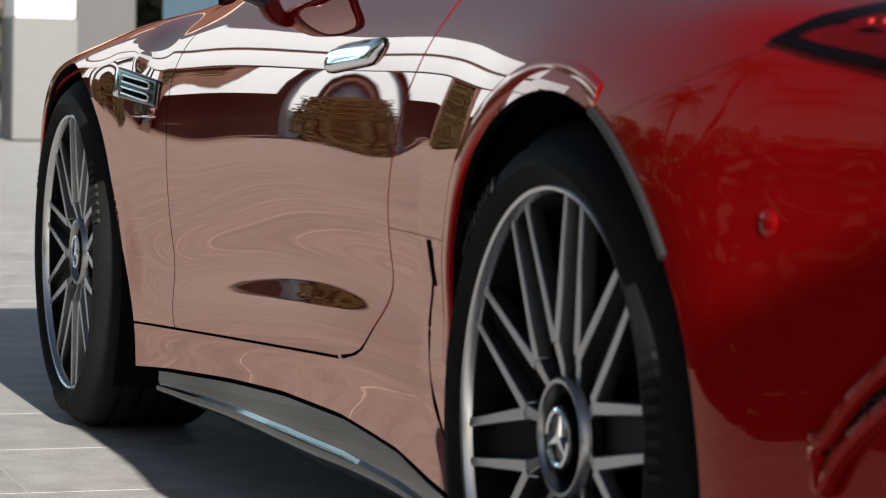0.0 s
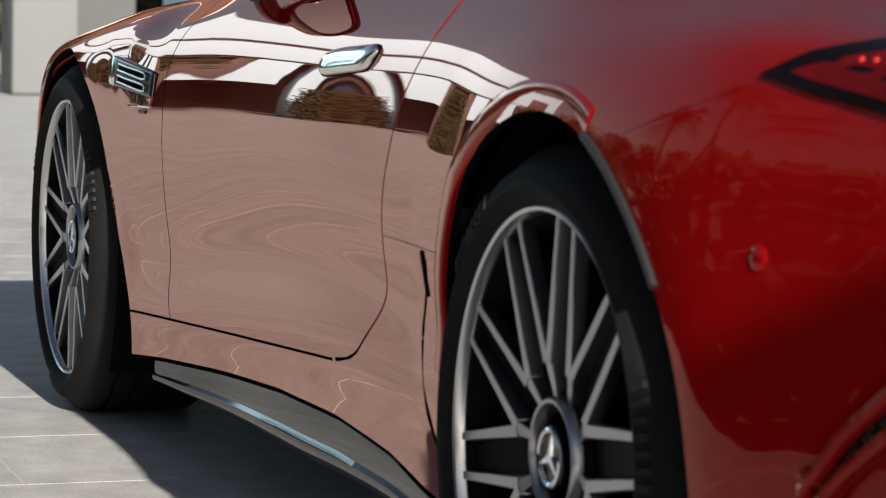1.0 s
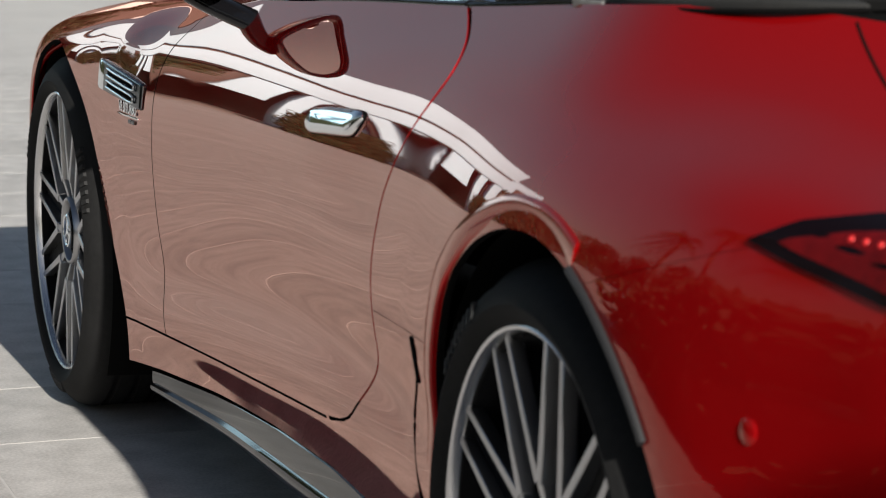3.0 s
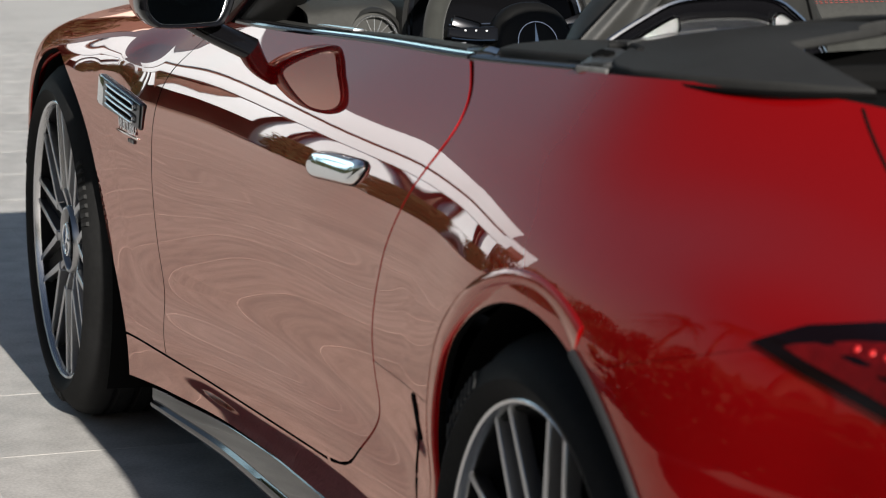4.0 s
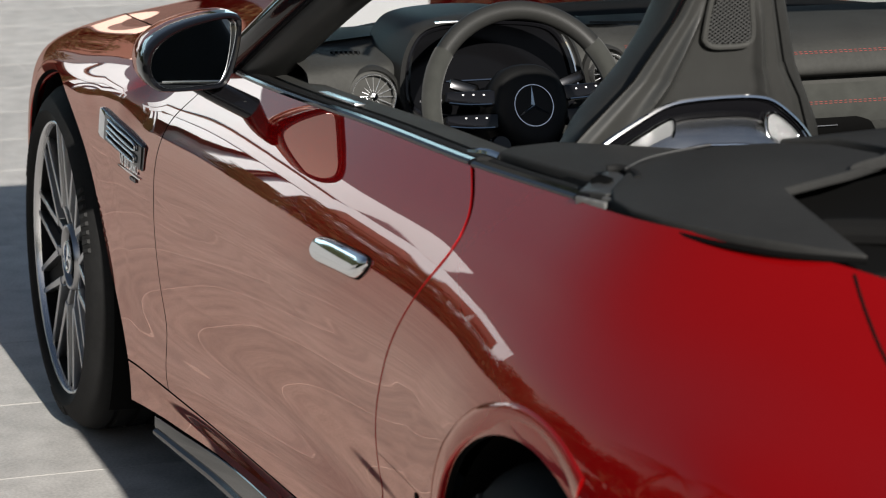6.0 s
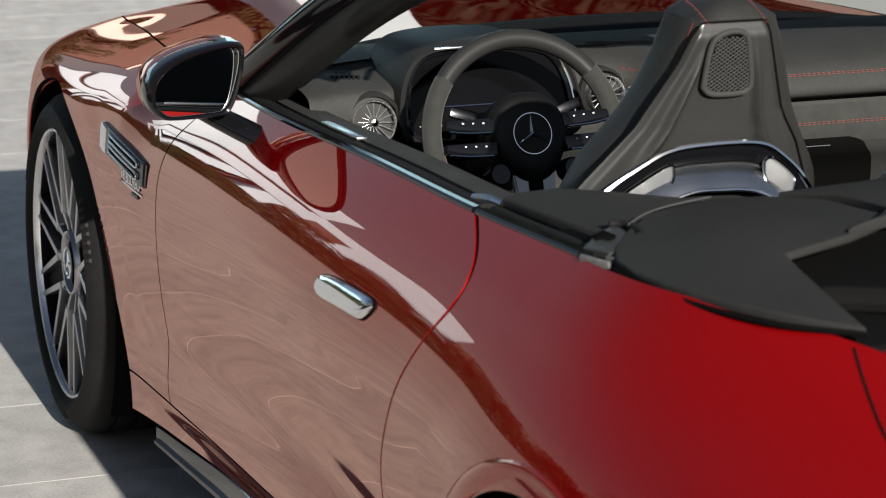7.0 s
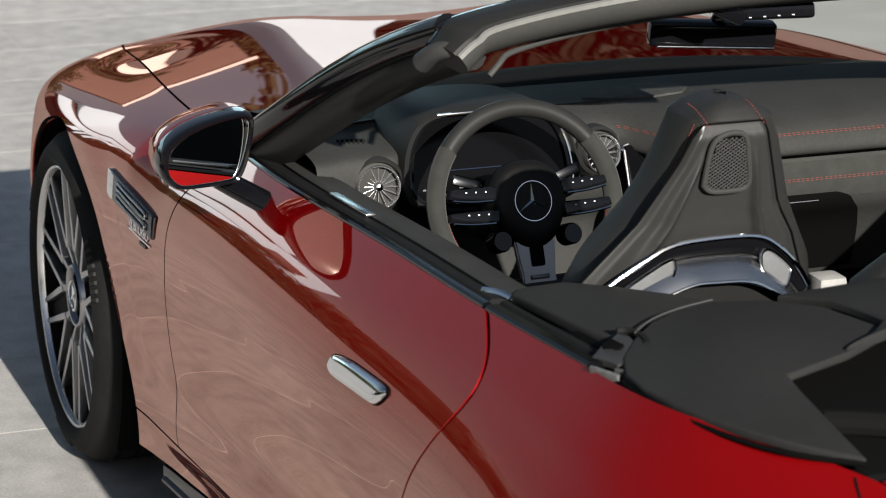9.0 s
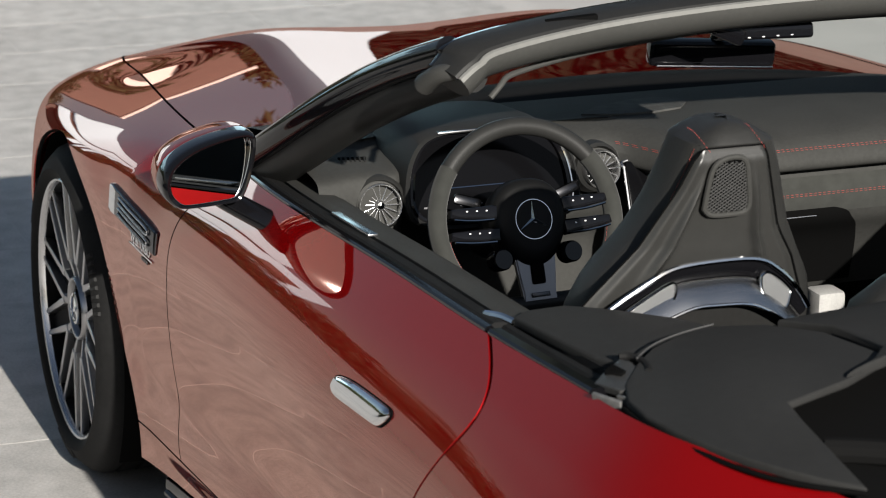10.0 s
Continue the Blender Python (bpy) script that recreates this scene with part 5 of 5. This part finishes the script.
JOINT = material("pale_joint", (.48, .465, .445), .9, grain=(60, .1))
ground = part("ground", sheet_bm(lambda a, b: Vector((a * 900, b * 900 + 0, -.012)), np.linspace(-1, 1, 3), np.linspace(-1, 1, 3)), far_paving())
tagged(ground, "pale grey stone paving of a forecourt", "ground", kind="structure")
paving = empty("pavement", "large grey granite slabs with thin pale joints", "pavement")
tagged(paving, kind="structure")
part("joint_bed", box_bm((9.9, 12.4, .008), (-2.95, 4.4, -.0046)), JOINT, paving)
slab_mesh = None
for r in range(24):
    for c in range(9):
        at = (-7.3 + c * 1.02 + (.51 if r % 2 else 0), -1.455 + r * .51, -.0125)
        if slab_mesh is None:
            o = part("slab", box_bm((1.014, .504, .025), (0, 0, 0)), STONE, paving)
            slab_mesh = o.data
        else:
            o = new("slab", slab_mesh)
            o.parent = paving
        o.location = at

WHITE_WALL = material("white_render", (.86, .855, .84), .8, grain=(8, .04), bump=(90, .1, .002))
DULL_WALL = material("dull_grey_render", (.10, .10, .10), .85, grain=(6, .06), bump=(90, .1, .002))
GREY_WALL = material("grey_render", (.17, .17, .168), .8, grain=(6, .06), bump=(90, .1, .002))
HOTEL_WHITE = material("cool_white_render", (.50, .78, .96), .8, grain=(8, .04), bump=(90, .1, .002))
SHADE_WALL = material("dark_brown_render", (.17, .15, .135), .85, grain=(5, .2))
BROWN_WOOD = material("brown_timber", (.07, .05, .042), .6, grain=(5, .3))


def block(name, size, at, mat, label, category, bevel=.02):
    ob = part(name, box_bm(size, at, bevel), mat)
    return tagged(ob, label, category)


# added wall out of view, sized so its shadow covers the lower tail
tagged(part("sun_blocker_wall", box_bm((9.0, .3, 2.93), (3.35, -6.2, 1.465), .02), WHITE_WALL), "plain white wall, added out of view to shade the car's tail", "wall", kind="structure")

# gate pillar far ahead
gate = empty("gate_pillar", "square gate pillar, white above a grey plinth", "pillar")
part("plinth", box_bm((.56, .6, 1.04), (2.30, 20.3, .52), .02), GREY_WALL, gate)
part("shaft", box_bm((.52, .56, 1.0), (2.30, 20.3, 1.54), .02), WHITE_WALL, gate)
block("garden_wall", (.6, .5, 2.0), (2.93, 20.9, 1.0), DULL_WALL, "grey rendered garden wall beside the pillar", "wall")

# hotel front ahead: shaded brown recess under a white canopy
hotel = empty("hotel_building", "white hotel front with a dark timber recess", "building", at=(0, 0, 0))
part("recess_wall", box_bm((6.7, .4, 3.2), (-4.65, 30, 1.6)), SHADE_WALL, hotel)
part("side_wall", box_bm((.4, 7, 3.2), (-7.8, 26.5, 1.6)), SHADE_WALL, hotel)
part("side_wall", box_bm((.4, 7, 3.2), (-1.5, 26.5, 1.6)), BROWN_WOOD, hotel)
part("fascia", box_bm((6.9, 8.2, .95), (-4.65, 26.2, 3.425), .05), HOTEL_WHITE, hotel)
part("shadow_gap", box_bm((6.7, 8.0, .16), (-4.65, 26.2, 3.97)), BROWN_WOOD, hotel)
part("roof_edge", box_bm((7.0, 8.4, 1.15), (-4.65, 26.2, 4.63), .05), HOTEL_WHITE, hotel)
part("soffit", box_bm((6.6, 7.8, .1), (-4.65, 26.2, 2.90)), BROWN_WOOD, hotel)
for x_, w_ in ((-7.85, .45), (-7.1, .36)):
    part("column", box_bm((w_, .5, 2.92), (x_, 22.5, 1.46), .03), HOTEL_WHITE, hotel)
part("column", box_bm((.34, .5, 2.92), (-5.62, 22.6, 1.46), .03), BROWN_WOOD, hotel)
part("screen_panel", box_bm((.85, .25, 1.45), (-6.2, 22.4, 2.15), .02), HOTEL_WHITE, hotel)
part("wing_wall", box_bm((3.6, .5, 5.0), (-9.9, 27.6, 2.5), .03), HOTEL_WHITE, hotel)
for k in range(2):
    part("wing_window", box_bm((.9, .12, 1.3), (-9.2 - k * 1.5, 27.32, 3.55), .02), BROWN_WOOD, hotel)
villa = empty("villa", "brown rendered villa with a flat roof behind trees", "house")
part("wall", box_bm((7.0, 5.0, 8.6), (4.7, 46.5, 4.3), .04), material("brown_render", (.15, .11, .095), .85, grain=(4, .15)), villa)
part("roof", box_bm((7.4, 5.4, .3), (4.7, 46.5, 8.75), .04), WHITE_WALL, villa)
block("garden_house", (2.2, 4.0, 7.2), (6.3, 26, 3.6), HOTEL_WHITE, "white rendered garden house behind the wall", "house")

# palms and hedges
BARK = material("palm_bark", (.16, .12, .085), .9, grain=(14, .35), bump=(40, .6, .02))
FROND = material("palm_leaf", (.075, .095, .030), .55, grain=(6, .35))
HEDGE = material("hedge_leaf", (.060, .095, .028), .6, grain=(10, .4))


def build_palm(height):
    tree = empty("palm_tree", "tall palm with arching green fronds", "tree", "palms round the forecourt")
    rng = random.Random(int(height * 100))
    lean = rng.uniform(-.25, .25)
    line = [(lean * (z / height) ** 2, 0, z) for z in np.linspace(0, height, 6)]
    part("trunk", tube_bm(line, lambda t: .20 - .07 * t + .012 * math.sin(t * 90), 60, 12), BARK, tree)
    bm = bmesh.new()
    for k in range(26):
        a = k * 2.399 + rng.uniform(-.2, .2)
        rise = rng.uniform(-.5, 1.1)
        ln = rng.uniform(2.0, 2.7)
        prev = None
        for i in range(15):
            t = i / 14
            d = ln * t
            c = Vector((lean + math.cos(a) * d * math.cos(rise * .6), math.sin(a) * d * math.cos(rise * .6), height + math.sin(rise) * d - .36 * d * d * (.6 + .4 * math.cos(rise))))
            if prev is not None:
                along = (c - prev).normalized()
                sidew = along.cross(Vector((0, 0, 1))).normalized()
                ll = .55 * math.sin(math.pi * min(t * .9 + .1, 1)) + .08
                for sgn in (-1, 1):
                    for h in (0, .5):
                        b0 = prev.lerp(c, h)
                        tip = b0 + sidew * sgn * ll + along * ll * .5 - Vector((0, 0, ll * .45))
                        f = bm.faces.new([bm.verts.new(b0), bm.verts.new(b0 + along * .05), bm.verts.new(tip)])
            prev = c
    part("crown", bm, FROND, tree, smooth=False)
    return tree


palm_a = build_palm(7.0)
palm_b = build_palm(5.2)
palm_a.location = (-13.5, 13.0, 0)
palm_b.location = (-17.5, 12.0, 0)
for src_, x, y, rz in ((palm_a, -13, 3, 40), (palm_b, -15, -2.5, 100), (palm_a, -14, 9, 200), (palm_a, -17, -9, 300), (palm_b, -14.8, 18.5, 60)):
    copy_thing(src_, pose(x, y, 0, 0, 0, rz))


def build_hedge(name, x0, y0, x1, y1, h, n, label, mat=None, leaf=1.0, spread=.7, core=0.0):
    rng = random.Random(n)
    bm = bmesh.new()
    for k in range(n):
        t = rng.random()
        c = Vector((x0 + (x1 - x0) * t + rng.uniform(-spread, spread), y0 + (y1 - y0) * t + rng.uniform(-spread, spread), h * rng.random() ** .7 * (.75 + .25 * math.sin(t * 37))))
        d = Vector((rng.uniform(-1, 1), rng.uniform(-1, 1), rng.uniform(-.3, 1))).normalized()
        e = d.orthogonal().normalized()
        s = rng.uniform(.10, .24) * (1 + h * .12) * leaf
        bm.faces.new([bm.verts.new(c), bm.verts.new(c + e * s * .4 + d * s * .5), bm.verts.new(c + d * s * 1.3), bm.verts.new(c - e * s * .4 + d * s * .5)])
    if core:
        # dense inner growth with a ragged top
        m = 60
        low = [bm.verts.new((x0 + (x1 - x0) * i / m, y0 + (y1 - y0) * i / m, 0)) for i in range(m + 1)]
        top = [bm.verts.new((v.co.x, v.co.y, h * core * rng.uniform(.82, 1.0))) for v in low]
        for i in range(m):
            bm.faces.new((low[i], low[i + 1], top[i + 1], top[i]))
    ob = part(name, bm, mat or HEDGE, smooth=False)
    return tagged(ob, label, "hedge", kind="stuff")


LIGHT_LEAF = material("light_olive_leaf", (.060, .064, .030), .7, grain=(10, .3))
OLIVE = material("olive_leaf", (.050, .058, .024), .7, grain=(10, .3))
build_hedge("hedge", -3.75, -9, -3.75, 3.2, .9, 26000, "low dense green hedge beside the forecourt", OLIVE, .6)
build_hedge("hedge", -1, 40, 14, 32, 5, 9000, "tall green trees beyond the gate pillar", LIGHT_LEAF)
build_hedge("shrub", -7.25, 20.5, -6.85, 20.6, 1.35, 6000, "rounded green shrub beside the hotel front", OLIVE, .35, .3)
build_hedge("shrub", -5.0, 21.2, -4.6, 21.2, 2.6, 8000, "tall olive-green shrub beside the hotel entrance", OLIVE, .35, .3)
build_hedge("tree_row", 9, 31, 26, 25, 10, 14000, "tall dense green tree belt beyond the forecourt", material("dark_leaf", (.009, .014, .006), .7, grain=(4, .4)), 1.0, .7, .9)
build_hedge("tree_row", 9.0, 47, 20, 40, 11, 36000, "tall dense green trees far beyond the gate", OLIVE, .9, .7, .9)
build_hedge("shrub", -8.2, 24, -20, 17, 3.1, 34000, "low olive-green planting beside the hotel", OLIVE, .5)
